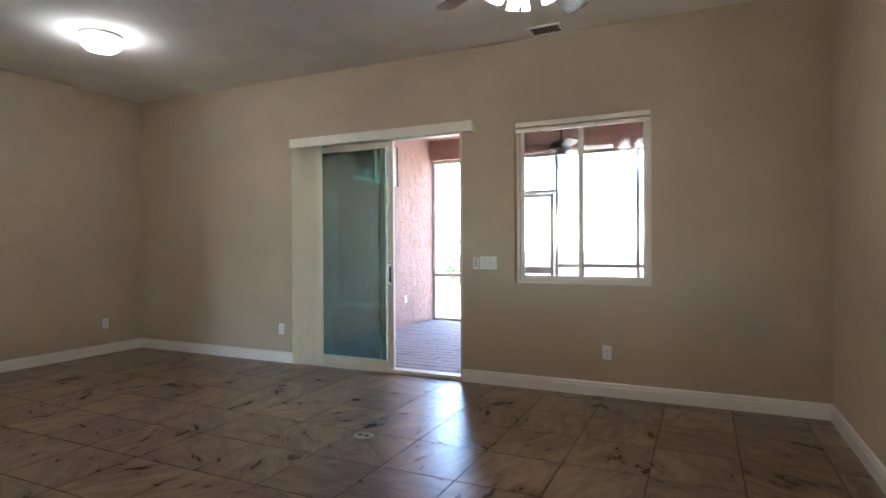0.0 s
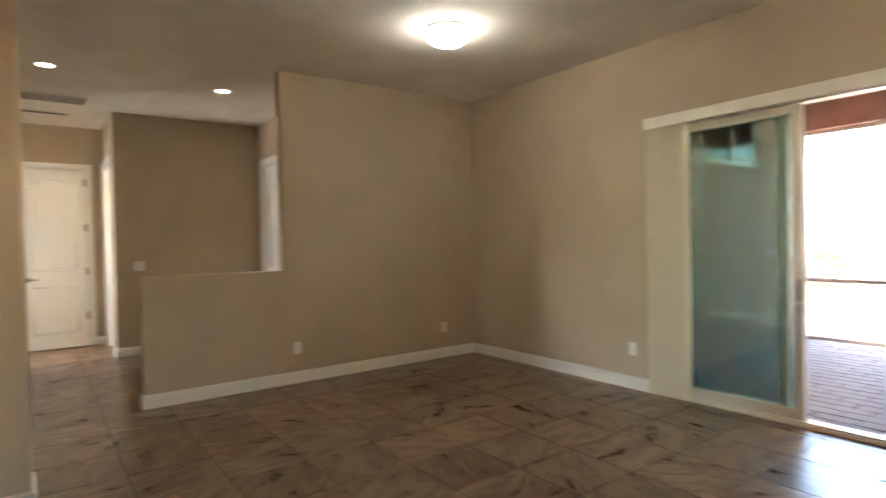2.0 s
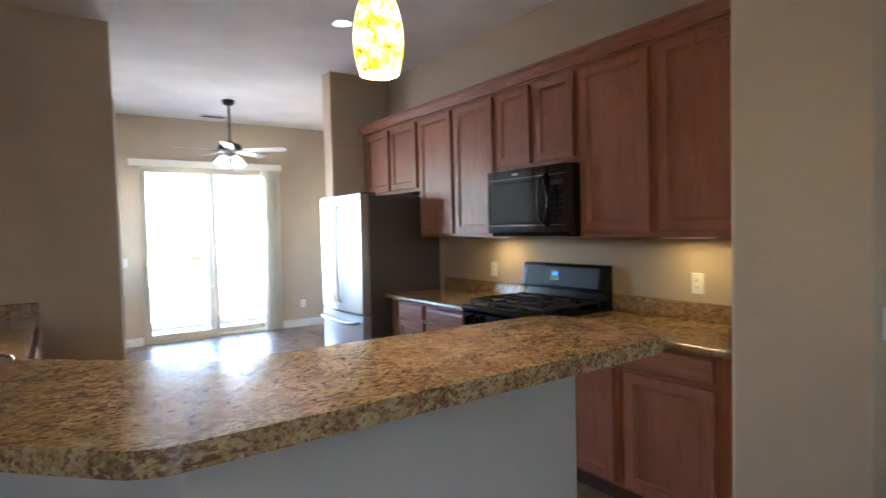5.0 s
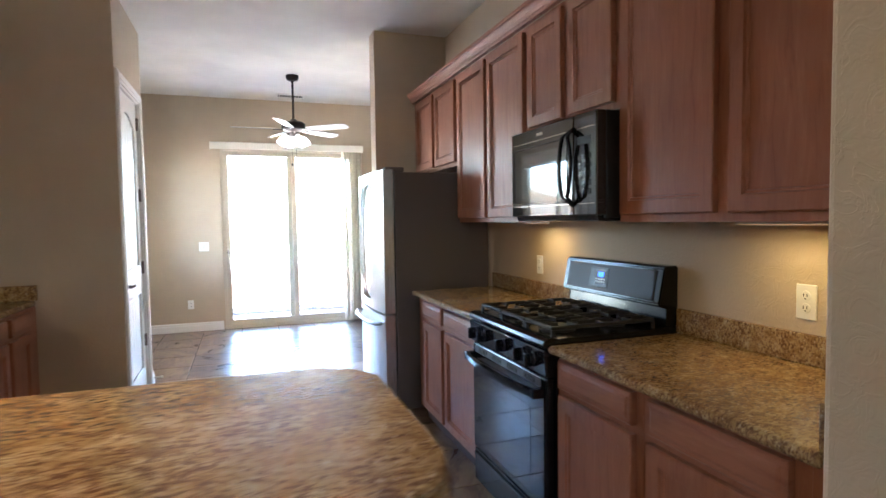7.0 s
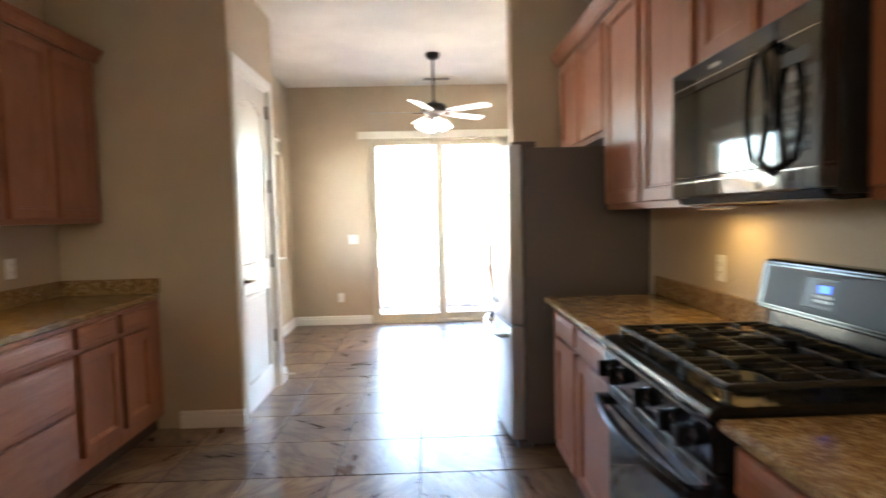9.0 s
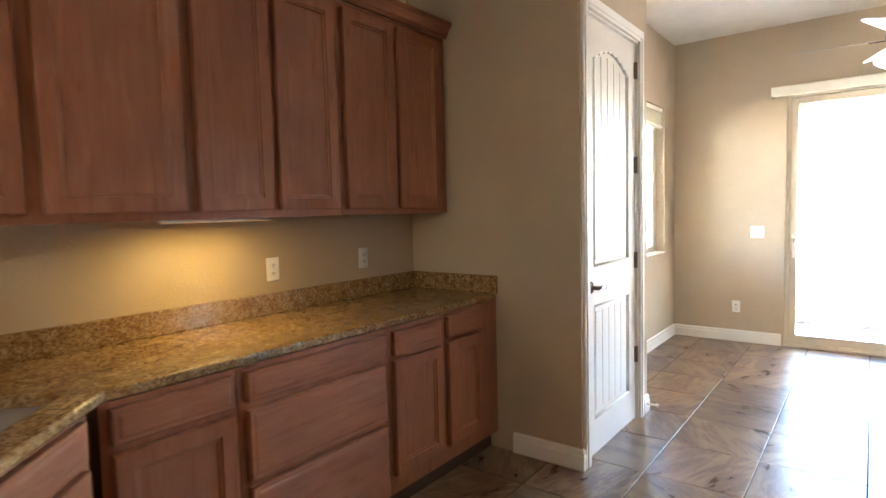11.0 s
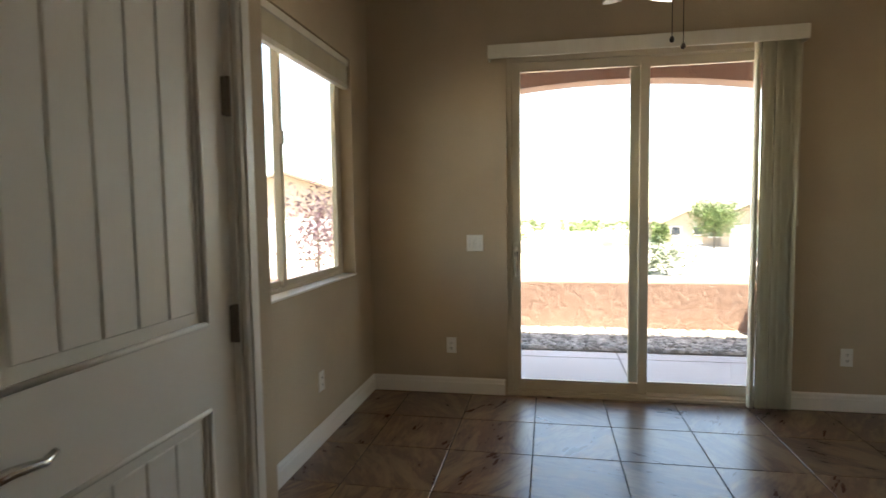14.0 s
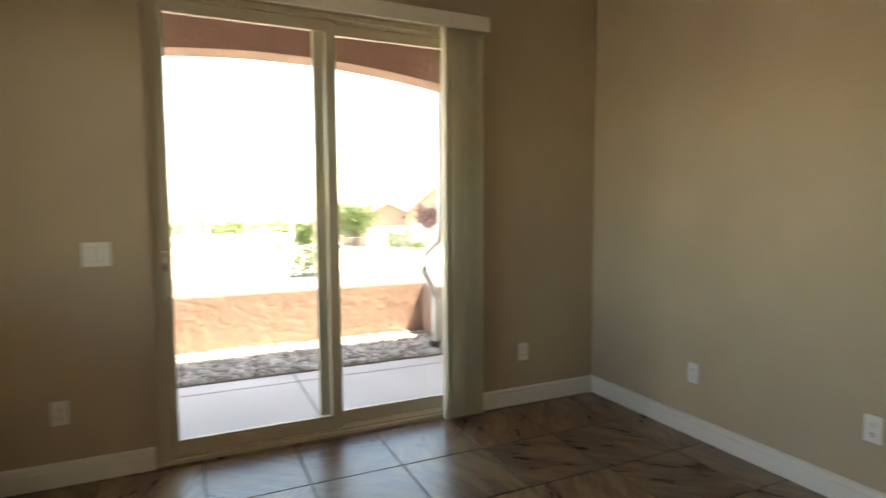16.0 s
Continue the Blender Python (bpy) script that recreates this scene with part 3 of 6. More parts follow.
def vertical_blind(m, w, x0, x1, h, n, label, wand=0.0, swing=60):
    root = thing("vertical_blind", m.translation, label, "blind")
    part("valance", valance("valance", m @ Matrix.Translation((0, 0, h)), w, ""), CREAM, root)
    part("head_rail", box((0.03, -0.06, h + 0.03), (w - 0.03, -0.03, h + 0.06), 0, m), CREAM, root)
    for i in range(n):
        x = x0 + (x1 - x0) * (i + 0.5) / n
        a = radians(swing + 5 * math.sin(i * 2.3) + 4 * math.sin(i * 5.1))
        set_in = 0.005 * math.sin(i * 3.7)
        c, s = math.cos(a) * 0.044, math.sin(a) * 0.044
        vb = bmesh.new()
        prof = [(-1, 0.0), (-0.5, 0.007), (0, 0.0095), (0.5, 0.007), (1, 0.0)]
        row = []
        for u, bow in prof:
            row.append((x + u * c - bow * math.sin(a), -0.047 + set_in + u * s + bow * math.cos(a)))
        lo = [vb.verts.new((px, py, 0.018)) for px, py in row]
        hi = [vb.verts.new((px, py, h + 0.03)) for px, py in row]
        lo2 = [vb.verts.new((px + 0.0012, py + 0.0004, 0.018)) for px, py in row]
        hi2 = [vb.verts.new((px + 0.0012, py + 0.0004, h + 0.03)) for px, py in row]
        for j in range(4):
            vb.faces.new((lo[j], lo[j + 1], hi[j + 1], hi[j]))
            vb.faces.new((lo2[j + 1], lo2[j], hi2[j], hi2[j + 1]))
        for a_, b_ in ((lo, lo2), (hi2, hi)):
            for j in range(4):
                vb.faces.new((a_[j], b_[j], b_[j + 1], a_[j + 1]))
        vb.faces.new((lo[0], hi[0], hi2[0], lo2[0]))
        vb.faces.new((lo[4], lo2[4], hi2[4], hi[4]))
        vb.transform(m)
        part("vane", vb, SLAT, root)
    chain = tube([m @ Vector((wand, -0.03, h)), m @ Vector((wand, -0.022, 1.25))], 0.0025, 6)
    tube([m @ Vector((wand, -0.022, 1.25)), m @ Vector((wand, -0.022, 1.20))], 0.008, 8, chain)
    part("pull_cord", chain, CREAM, root)
    return root


NM = facing(SL_N[0], NORTH, 0, 0)
sliding_door("door_5", NM, SL_N[1] - SL_N[0], SL_N[3], True, 0.717, WHITEFRAME, TINTED, "almond framed sliding glass door standing half open", lambda leaf: leaf - 0.03)
vertical_blind(facing(-3.525, NORTH - 0.002, 0, 0), 2.04, 0.015, 0.345, 2.255, 9, "cream vertical blind drawn aside with a cream valance", 0.03, 22)
SM = facing(SL_S[1], DSOUTH, 0, 180)
sliding_door("door_6", SM, SL_S[1] - SL_S[0], SL_S[3], True, 0.0, BEIGE, GLASS, "beige framed sliding glass door to the patio, closed", lambda leaf: 0.031)
vertical_blind(facing(-2.81, DSOUTH + 0.002, 0, 180), 1.98, 1.685, 1.955, 2.35, 17, "cream vertical blind gathered beside the patio door", 1.965, 80)


def slider_window(name, m, w, h, mat, label, deep=0.10):
    root = tagged(new(name), label, "window", "", "structure")
    root.matrix_world = m
    ROOTS[root] = m
    fr = frame_rect(bmesh.new(), 0, w, 0, h, deep, deep + 0.055, 0.032, m)
    part("window_frame", fr, mat, root)
    for x0, x1, y in ((0.03, w / 2 + 0.02, deep + 0.028), (w / 2 - 0.02, w - 0.03, deep + 0.004)):
        sf = frame_rect(bmesh.new(), x0, x1, 0.03, h - 0.03, y, y + 0.022, 0.036, m, 0.003)
        so = part("sash", sf, mat, root)
        g = part("pane", box((x0 + 0.034, y + 0.008, 0.064), (x1 - 0.034, y + 0.013, h - 0.064), 0, m), GLASS, so)
        g.visible_shadow = False
    lk = box((w / 2 - 0.02, deep - 0.012, h * 0.55), (w / 2 + 0.004, deep + 0.004, h * 0.55 + 0.07), 0.004, m)
    part("latch", lk, mat, root)
    return root


WM = facing(WIN_N[0], NORTH, WIN_N[2], 0)
slider_window("window_1", WM, WIN_N[1] - WIN_N[0], WIN_N[3] - WIN_N[2], WHITEFRAME, "almond framed two-pane sliding window to the porch", 0.05)
EM = facing(DEAST, WIN_E[1], WIN_E[2], -90)
slider_window("window_2", EM, WIN_E[1] - WIN_E[0], WIN_E[3] - WIN_E[2], BEIGE, "beige framed two-pane sliding window in deep reveal", 0.085)


def cellular_shade(m, w, h, label):
    root = thing("window_shade", m.translation, label, "blind")
    part("head_rail", box((0.006, 0.012, -0.045), (w - 0.006, 0.06, -0.002), 0.004, m), CREAM, root)
    n = 9
    for i in range(n):
        z = -0.045 - (h - 0.075) * i / n
        d = (h - 0.075) / n
        part("pleat", pleat(m, w, z, d), SLAT, root)
    part("bottom_rail", box((0.006, 0.016, -h), (w - 0.006, 0.056, -h + 0.03), 0.005, m), CREAM, root)
    return root


def pleat(m, w, z, d):
    bm = bmesh.new()
    prof = [(0.028, z), (0.016, z - d / 2), (0.028, z - d), (0.046, z - d), (0.058, z - d / 2), (0.046, z)]
    a = [bm.verts.new((0.008, y, zz)) for y, zz in prof]
    b = [bm.verts.new((w - 0.008, y, zz)) for y, zz in prof]
    for i in range(6):
        j = (i + 1) % 6
        bm.faces.new((a[i], a[j], b[j], b[i]))
    bm.faces.new(a)
    bm.faces.new(b[::-1])
    bm.transform(m)
    return bm


cellular_shade(facing(DEAST, WIN_E[1], WIN_E[3], -90), WIN_E[1] - WIN_E[0], 0.195, "cream cellular shade raised to the window head")
cellular_shade(facing(WIN_N[0], NORTH - 0.012, WIN_N[3], 0), WIN_N[1] - WIN_N[0], 0.085, "cream cellular shade fully raised")
bm = box((DEAST - 0.012, WIN_E[0] - 0.0, WIN_E[2] - 0.001), (DEAST + 0.085, WIN_E[1], WIN_E[2] + 0.012), 0.004)
solid("window_sill", bm, TRIM, "white painted window sill", "trim", "structure")

# ---- kitchen ----
CT = 0.905
BARTOP = 1.15


def rounded(poly, r, only=None, n=5):
    out = []
    k = len(poly)
    for i, p in enumerate(poly):
        rr = r if only is None else only.get(i, 0)
        if not rr:
            out.append(p)
            continue
        p, a, b = Vector(p), Vector(poly[i - 1]), Vector(poly[(i + 1) % k])
        u, v = (a - p).normalized(), (b - p).normalized()
        cut = rr
        p0, p1 = p + u * cut, p + v * cut
        for j in range(n + 1):
            s = j / n
            q = (1 - s) ** 2 * p0 + 2 * s * (1 - s) * p + s * s * p1
            out.append((q.x, q.y))
    return out


def slab_top(name, poly, top, t, label, category="countertop"):
    bm = prism(poly, top - t, top, 0.014, seg=3, vertical=False)
    return solid(name, bm, GRANITE, label, category)


bar = [(-1.27, -1.12), (-1.27, -0.415), (-2.11, 0.425), (-3.40, 0.425), (-3.40, -0.07), (-2.32, -0.07)]
bar = rounded(bar, 0, {2: 0.05, 3: 0.10, 4: 0.08})
slab_top("bar_top", bar, BARTOP, 0.042, "raised gold and brown granite bar top with bullnose edge", "countertop")
knee = [(-1.27, -0.76), (-2.20, 0.17), (-3.27, 0.17), (-3.27, 0.035), (-2.255, 0.035), (-1.27, -0.95)]
solid("wall_bar", prism(knee, 0, BARTOP - 0.043, 0.006), plaster("bar_wall_paint", (0.44, 0.39, 0.345)), "pale painted half wall under the granite bar", "wall", "structure")

def slab_with_hole(name, outer, hole, top, t, label):
    """A countertop pierced by the sink."""
    bm = bmesh.new()
    tops, lows = [], []
    for loop in (outer, hole):
        for z, keep in ((top, tops), (top - t, lows)):
            vs = [bm.verts.new((x, y, z)) for x, y in loop]
            keep.append((vs, [bm.edges.new((vs[i], vs[(i + 1) % len(vs)])) for i in range(len(vs))]))
    for rings in (tops, lows):
        bmesh.ops.triangle_fill(bm, use_beauty=True, edges=rings[0][1] + rings[1][1])
    for a, b in zip(tops, lows):
        n = len(a[0])
        for i in range(n):
            j = (i + 1) % n
            bm.faces.new((a[0][i], a[0][j], b[0][j], b[0][i]))
    rim = tops[0][1] + lows[0][1] + tops[1][1]
    bmesh.ops.recalc_face_normals(bm, faces=bm.faces)
    bmesh.ops.bevel(bm, geom=rim, offset=0.010, segments=3, affect="EDGES", profile=0.5)
    return solid(name, bm, GRANITE, label, "countertop")


FRONT_W, FRONT_E = -4.32, -1.91
left = [(LWALL - 0.002, PANN + 0.002), (LWALL - 0.002, -0.957), (-2.262, 0.032), (-3.32, 0.032), (-3.32, -0.53), (-2.775, -0.53), (-1.885, -1.42), (-1.885, PANN + 0.002)]
left = rounded(left, 0, {4: 0.05})
SINK = Matrix.Translation((-1.935, -0.915, CT)) @ Matrix.Rotation(radians(-45), 4, "Z")


def sink_loop(w, d, r=0.05):
    return [tuple((SINK @ Vector((x, y, 0)))[:2]) for x, y in rounded([(-w, -d), (w, -d), (w, d), (-w, d)], r, None, 4)]


slab_with_hole("countertop_sink_side", left, sink_loop(0.40, 0.215), CT, 0.035, "gold and brown speckled granite countertop with a sink cutout")
slab_top("countertop_beside_fridge", [(KWALL + 0.002, -2.86), (-4.30, -2.86), (-4.30, -1.758), (KWALL + 0.002, -1.758)], CT, 0.035, "gold and brown speckled granite countertop beside the fridge")
slab_top("countertop_beside_range", [(KWALL + 0.002, -0.997), (-4.30, -0.997), (-4.30, 0.086), (KWALL + 0.002, 0.086)], CT, 0.035, "gold and brown speckled granite countertop beside the range")
for lo, hi in (((KWALL + 0.002, -2.86, CT + 0.001), (KWALL + 0.022, -1.758, CT + 0.102)), ((KWALL + 0.002, -0.997, CT + 0.001), (KWALL + 0.022, 0.065, CT + 0.102)),
               ((KWALL + 0.023, 0.066, CT + 0.001), (-4.32, 0.086, CT + 0.102)),
               ((LWALL - 0.022, PANN + 0.023, CT + 0.001), (LWALL - 0.002, -1.00, CT + 0.102)), ((-1.90, PANN + 0.002, CT + 0.001), (LWALL - 0.002, PANN + 0.022, CT + 0.102))):
    solid("backsplash", box(lo, hi, 0.003), GRANITE, "low granite backsplash strip against the wall", "backsplash")


def base_unit(m, w, layout, label, depth=0.60, top=CT - 0.036, edge=0.025, before=0.0, after=0.0):
    """layout: rows from the top, ('drawer', height) or ('door', height, leaves); before, after: plain filler stiles."""
    root = thing("base_cabinet", m.translation, label, "cabinet", "kitchen base cabinets")
    part("body", box((0, 0.027, 0.10), (w, depth, top), 0, m), WOOD, root)
    for x0, x1 in ((-before, 0), (w, w + after)):
        if x1 - x0 > 0.005:
            part("filler_stile", box((x0, 0.026, 0.10), (x1, 0.046, top), 0.001, m, seg=1), WOOD, root)
    part("toe_kick", box((-before, 0.075, 0.002), (w + after, 0.09, 0.10), 0, m), TOE, root)
    z = top - 0.018
    for row in layout:
        hgt = row[1]
        if row[0] == "drawer":
            part("drawer", panel(w - 2 * edge, hgt, 0.025, 0.020, -0.003, 0.006, m @ Matrix.Translation((edge, 0.0, 0)), z0=z - hgt), WOODH, root)
        else:
            n = row[2]
            dw = (w - 2 * edge - 0.016 * (n - 1)) / n
            for i in range(n):
                part("door", panel(dw, hgt, 0.025, 0.056, 0.013, 0.011, m @ Matrix.Translation((edge + i * (dw + 0.016), 0.0, 0)), z0=z - hgt), WOOD, root)
        z -= hgt + 0.028
    return root


def wall_unit(m, w, z0, z1, n, label, depth=0.31, gap=0.048, before=0.0, after=0.0):
    root = thing("wall_cabinet", m.translation + Vector((0, 0, z0)), label, "cabinet", "kitchen wall cabinets")
    part("body", box((0, 0.027, z0), (w, depth, z1), 0, m), WOOD, root)
    for x0, x1 in ((-before, 0), (w, w + after)):
        if x1 - x0 > 0.005:
            part("filler_stile", box((x0, 0.026, z0), (x1, 0.046, z1), 0.001, m, seg=1), WOOD, root)
    edge = 0.026
    dw = (w - 2 * edge - gap * (n - 1)) / n
    for i in range(n):
        part("door", panel(dw, z1 - z0 - 0.058, 0.025, 0.056, 0.013, 0.011, m @ Matrix.Translation((edge + i * (dw + gap), 0.0, 0)), z0=z0 + 0.030), WOOD, root)
    return root


DD = [("drawer", 0.106), ("door", 0.59, 1)]
DL = [("drawer", 0.106), ("door", 0.53, 1)]
RW = "stained cherry wood base cabinet with drawer over door"
for y0, y1, edge, before, after in ((-2.715, -2.294, 0.025, 0.12, 0), (-2.292, -1.760, 0.02, 0, 0), (-0.995, -0.505, 0.03, 0, 0), (-0.503, 0.037, 0.04, 0, 0.049)):
    base_unit(facing(FRONT_W, y0, 0, 90), y1 - y0, DD, RW, edge=edge, before=before, after=after)
for y0, y1, after in ((-1.402, -1.829, 0), (-2.566, -2.964, 0), (-2.966, -3.325, 0.148)):
    base_unit(facing(FRONT_E, y0, 0, -90), y0 - y1, DL, RW, 0.63, after=after)
base_unit(facing(FRONT_E, -1.831, 0, -90), 0.733, [("drawer", 0.106), ("drawer", 0.248), ("drawer", 0.248)], "stained cherry wood base cabinet with three wide drawers", 0.63)
base_unit(facing(-2.735, -0.565, 0, -45), 1.165, [("drawer", 0.106), ("door", 0.53, 2)], "stained cherry wood corner sink cabinet set at an angle", 0.04, edge=0.045)
base_unit(facing(-3.275, -0.505, 0, 0), 0.50, DL, "stained cherry wood base cabinet under the bar", 0.53)

UB = 1.378
UX = -4.62
wall_unit(facing(UX, -3.79, 0, 90), 0.98, 1.782, 2.412, 2, "stained cherry wood wall cabinet above the fridge", before=0.066)
wall_unit(facing(UX, -2.808, 0, 90), 1.03, UB, 2.412, 2, "tall stained cherry wood wall cabinet with two doors", gap=0.04)
wall_unit(facing(UX, -1.776, 0, 90), 0.76, 1.838, 2.412, 2, "short stained cherry wood wall cabinet above the microwave", gap=0.055)
wall_unit(facing(UX, -1.014, 0, 90), 1.052, UB, 2.412, 2, "tall stained cherry wood wall cabinet with two doors", gap=0.06, after=0.049)
wall_unit(facing(-1.575, -0.88, 0, -90), 1.005, 1.374, 2.39, 2, "tall stained cherry wood wall cabinet with two doors", 0.30)
for y0, w in ((-1.886, 0.748), (-2.636, 0.79)):
    wall_unit(facing(-1.575, y0, 0, -90), w, 1.374, 2.39, 2, "tall stained cherry wood wall cabinet with two doors", 0.30, 0.034, after=0.047 if w > 0.78 else 0)


def crown(m, w, z, label):
    """Cove moulding along the top of the wall cabinets."""
    bm = bmesh.new()
    prof = [(0.02, 0), (-0.004, 0), (-0.008, 0.012), (-0.014, 0.016), (-0.020, 0.034), (-0.036, 0.056), (-0.044, 0.060), (-0.046, 0.078), (0.02, 0.078)]
    a = [bm.verts.new((0, y, z + zz)) for y, zz in prof]
    b = [bm.verts.new((w, y, z + zz)) for y, zz in prof]
    k = len(prof)
    for i in range(k):
        j = (i + 1) % k
        bm.faces.new((a[i], a[j], b[j], b[i]))
    bm.faces.new(a)
    bm.faces.new(b[::-1])
    bm.transform(m)
    return solid("crown_moulding", bm, WOODH, label, "moulding")


crown(facing(UX, -3.856, 0, 90), 3.942, 2.413, "stained cherry wood crown moulding on the wall cabinets")
crown(facing(-1.575, -0.88, 0, -90), 2.592, 2.391, "stained cherry wood crown moulding on the wall cabinets")


def under_light(x0, y0, x1, y1, z, power=0.02):
    root = thing("under_cabinet_light", ((x0 + x1) / 2, (y0 + y1) / 2, z), "slim white under-cabinet light bar, switched on", "light")
    part("housing", box((x0, y0, z - 0.010), (x1, y1, z), 0.003), PLATE, root)
    part("diffuser", box((x0 + 0.008, y0 + 0.008, z - 0.013), (x1 - 0.008, y1 - 0.008, z - 0.0105)), glow("warm_diffuser", (1, 0.78, 0.42), 0.003), root)
    lamp("under_cabinet_lamp", "AREA", look(((x0 + x1) / 2, (y0 + y1) / 2, z - 0.03), ((x0 + x1) / 2 + 0.0001, (y0 + y1) / 2, 0)), power, (1, 0.69, 0.22), size=abs(x1 - x0) * 0.8, size_y=abs(y1 - y0) * 0.8)


under_light(KWALL + 0.155, -0.56, KWALL + 0.178, -0.24, UB)
under_light(KWALL + 0.135, -2.10, KWALL + 0.158, -1.84, UB)
under_light(LWALL - 0.25, -2.26, LWALL - 0.225, -1.78, 1.374, 0.042)

# refrigerator with two doors over a freezer drawer
F0, F1 = -3.79, -2.945
fridge = thing("refrigerator", (-4.585, -3.27, 0), "stainless steel french-door refrigerator with grey sides", "refrigerator")
part("cabinet", box((-4.930, F0 + 0.004, 0.03), (-4.210, F1 - 0.004, 1.74), 0.006), FRIDGE_SIDE, fridge)
for y0, y1 in ((F0, (F0 + F1) / 2 - 0.003), ((F0 + F1) / 2 + 0.003, F1)):
    bm = bmesh.new()
    n = 8
    prof = [(-4.200, y0), (-4.200, y1)] + [(-4.125 + 0.028 * (1 - ((2 * (F0 + (F1 - F0) * 0.5) - 2 * y) / (F1 - F0)) ** 2), y) for y in (y1 + (y0 - y1) * i / n for i in range(n + 1))]
    d = part("door", prism(prof, 0.735, 1.758, 0.004, None, 1), STEEL, fridge, "brushed stainless steel door")
    yh = y1 - 0.045 if y0 < F0 + 0.1 else y0 + 0.045
    x = -4.090
    hb = tube([(x - 0.02, yh, 0.80), (x + 0.014, yh, 0.83), (x + 0.028, yh, 1.0), (x + 0.034, yh, 1.24), (x + 0.028, yh, 1.48), (x + 0.014, yh, 1.65), (x - 0.02, yh, 1.68)], 0.012, 10)
    part("handle", hb, STEEL, d, "curved stainless bar handle", True)
prof = [(-4.200, F0), (-4.200, F1)] + [(-4.125 + 0.028 * (1 - ((F0 + F1 - 2 * y) / (F1 - F0)) ** 2), y) for y in (F1 + (F0 - F1) * i / 12 for i in range(13))]
d = part("freezer_drawer", prism(prof, 0.06, 0.722, 0.004, None, 1), STEEL, fridge, "brushed stainless steel freezer drawer")
hb = tube([(-4.115, F0 + 0.06, 0.66), (-4.075, F0 + 0.075, 0.655), (-4.047, F0 + 0.2, 0.65), (-4.037, (F0 + F1) / 2, 0.65), (-4.047, F1 - 0.2, 0.65), (-4.075, F1 - 0.075, 0.655), (-4.115, F1 - 0.06, 0.66)], 0.013, 10)
part("handle", hb, STEEL, d, "curved stainless bar handle", True)
for y in (F0 + 0.05, F1 - 0.05):
    part("hinge_cover", box((-4.285, y - 0.035, 1.741), (-4.145, y + 0.035, 1.776), 0.008), FRIDGE_SIDE, fridge)
    part("foot", box((-4.245, y - 0.03, 0.001), (-4.155, y + 0.03, 0.045), 0.006), FRIDGE_SIDE, fridge)

# gas range
R0, R1 = -1.755, -1.0
RY = (R0 + R1) / 2


def run(profile, y0, y1, bevel=0.0, seg=2):
    """A profile of (x, z) carried along y."""
    bm = bmesh.new()
    a = [bm.verts.new((x, y0, z)) for x, z in profile]
    b = [bm.verts.new((x, y1, z)) for x, z in profile]
    n = len(profile)
    for i in range(n):
        bm.faces.new((a[i], a[(i + 1) % n], b[(i + 1) % n], b[i]))
    bm.faces.new(a)
    bm.faces.new(b[::-1])
    if bevel:
        bmesh.ops.bevel(bm, geom=list(bm.edges), offset=bevel, segments=seg, affect="EDGES")
    return bm


rng = thing("gas_range", (-4.6, RY, 0), "black freestanding gas range with cast iron grates", "range")
part("body", box((-4.93, R0, 0.02), (-4.335, R1, 0.885), 0.004), BLACK, rng)
part("cooktop", run([(-4.93, 0.886), (-4.30, 0.886), (-4.284, 0.892), (-4.278, 0.905), (-4.284, 0.920), (-4.302, 0.928), (-4.33, 0.930), (-4.345, 0.924), (-4.84, 0.924), (-4.86, 0.930), (-4.93, 0.930)], R0, R1, 0.002, 1), BLACK, rng)
back = part("backguard", run([(-4.935, 0.931), (-4.868, 0.931), (-4.880, 1.010), (-4.838, 1.016), (-4.832, 1.028), (-4.862, 1.178), (-4.876, 1.188), (-4.935, 1.188)], R0 + 0.004, R1 - 0.004, 0.005), BLACK, rng)
tilt = Matrix.Translation((-4.8465, RY, 1.103)) @ Matrix.Rotation(radians(-11.3), 4, "Y")
part("raised_panel", box((-0.004, -0.335, -0.066), (0.0045, 0.335, 0.066), 0.004, tilt), material("satin_black_enamel", (0.010, 0.010, 0.011), 0.48), back)
part("control_glass", box((0.002, -0.130, -0.048), (0.0065, 0.015, 0.050), 0.003, tilt), material("smoked_control_panel", (0.012, 0.012, 0.013), 0.36), back)
part("display_bezel", box((0.0035, -0.085, -0.034), (0.0080, 0.0, 0.040), 0.003, tilt), material("grey_display_plastic", (0.035, 0.035, 0.038), 0.4), back)
part("clock_display", box((0.0075, -0.062, 0.004), (0.0095, -0.018, 0.026), 0, tilt), glow("blue_clock", (0.03, 0.12, 1.0), 0.08), back)
for y in (-0.074, -0.058, -0.042, -0.026, -0.010):
    for z in (-0.008, -0.022):
        part("button", box((0.0075, y - 0.005, z - 0.004), (0.0092, y + 0.005, z + 0.004), 0.001, tilt, seg=1), PLATE, back)
front = part("knob_panel", run([(-4.34, 0.775), (-4.296, 0.775), (-4.290, 0.782), (-4.282, 0.880), (-4.288, 0.885), (-4.34, 0.885)], R0 + 0.002, R1 - 0.002), BLACK, rng)
for y in (R0 + 0.085, R0 + 0.185, RY + 0.02, R1 - 0.185, R1 - 0.085):
    kb = lathe([(0, 0), (0.029, 0), (0.029, 0.008), (0.022, 0.014), (0.020, 0.026), (0, 0.028)], (0, 0, 0), 18, Matrix.Rotation(radians(86), 4, "Y"))
    box((0.004, -0.009, -0.027), (0.046, 0.009, 0.027), 0.004, None, kb)
    kb.transform(Matrix.Translation((-4.286, y, 0.832)))
    part("knob", kb, BLACK, front)
od = part("oven_door", box((-4.335, R0 + 0.006, 0.225), (-4.296, R1 - 0.006, 0.770), 0.008), BLACK, rng)
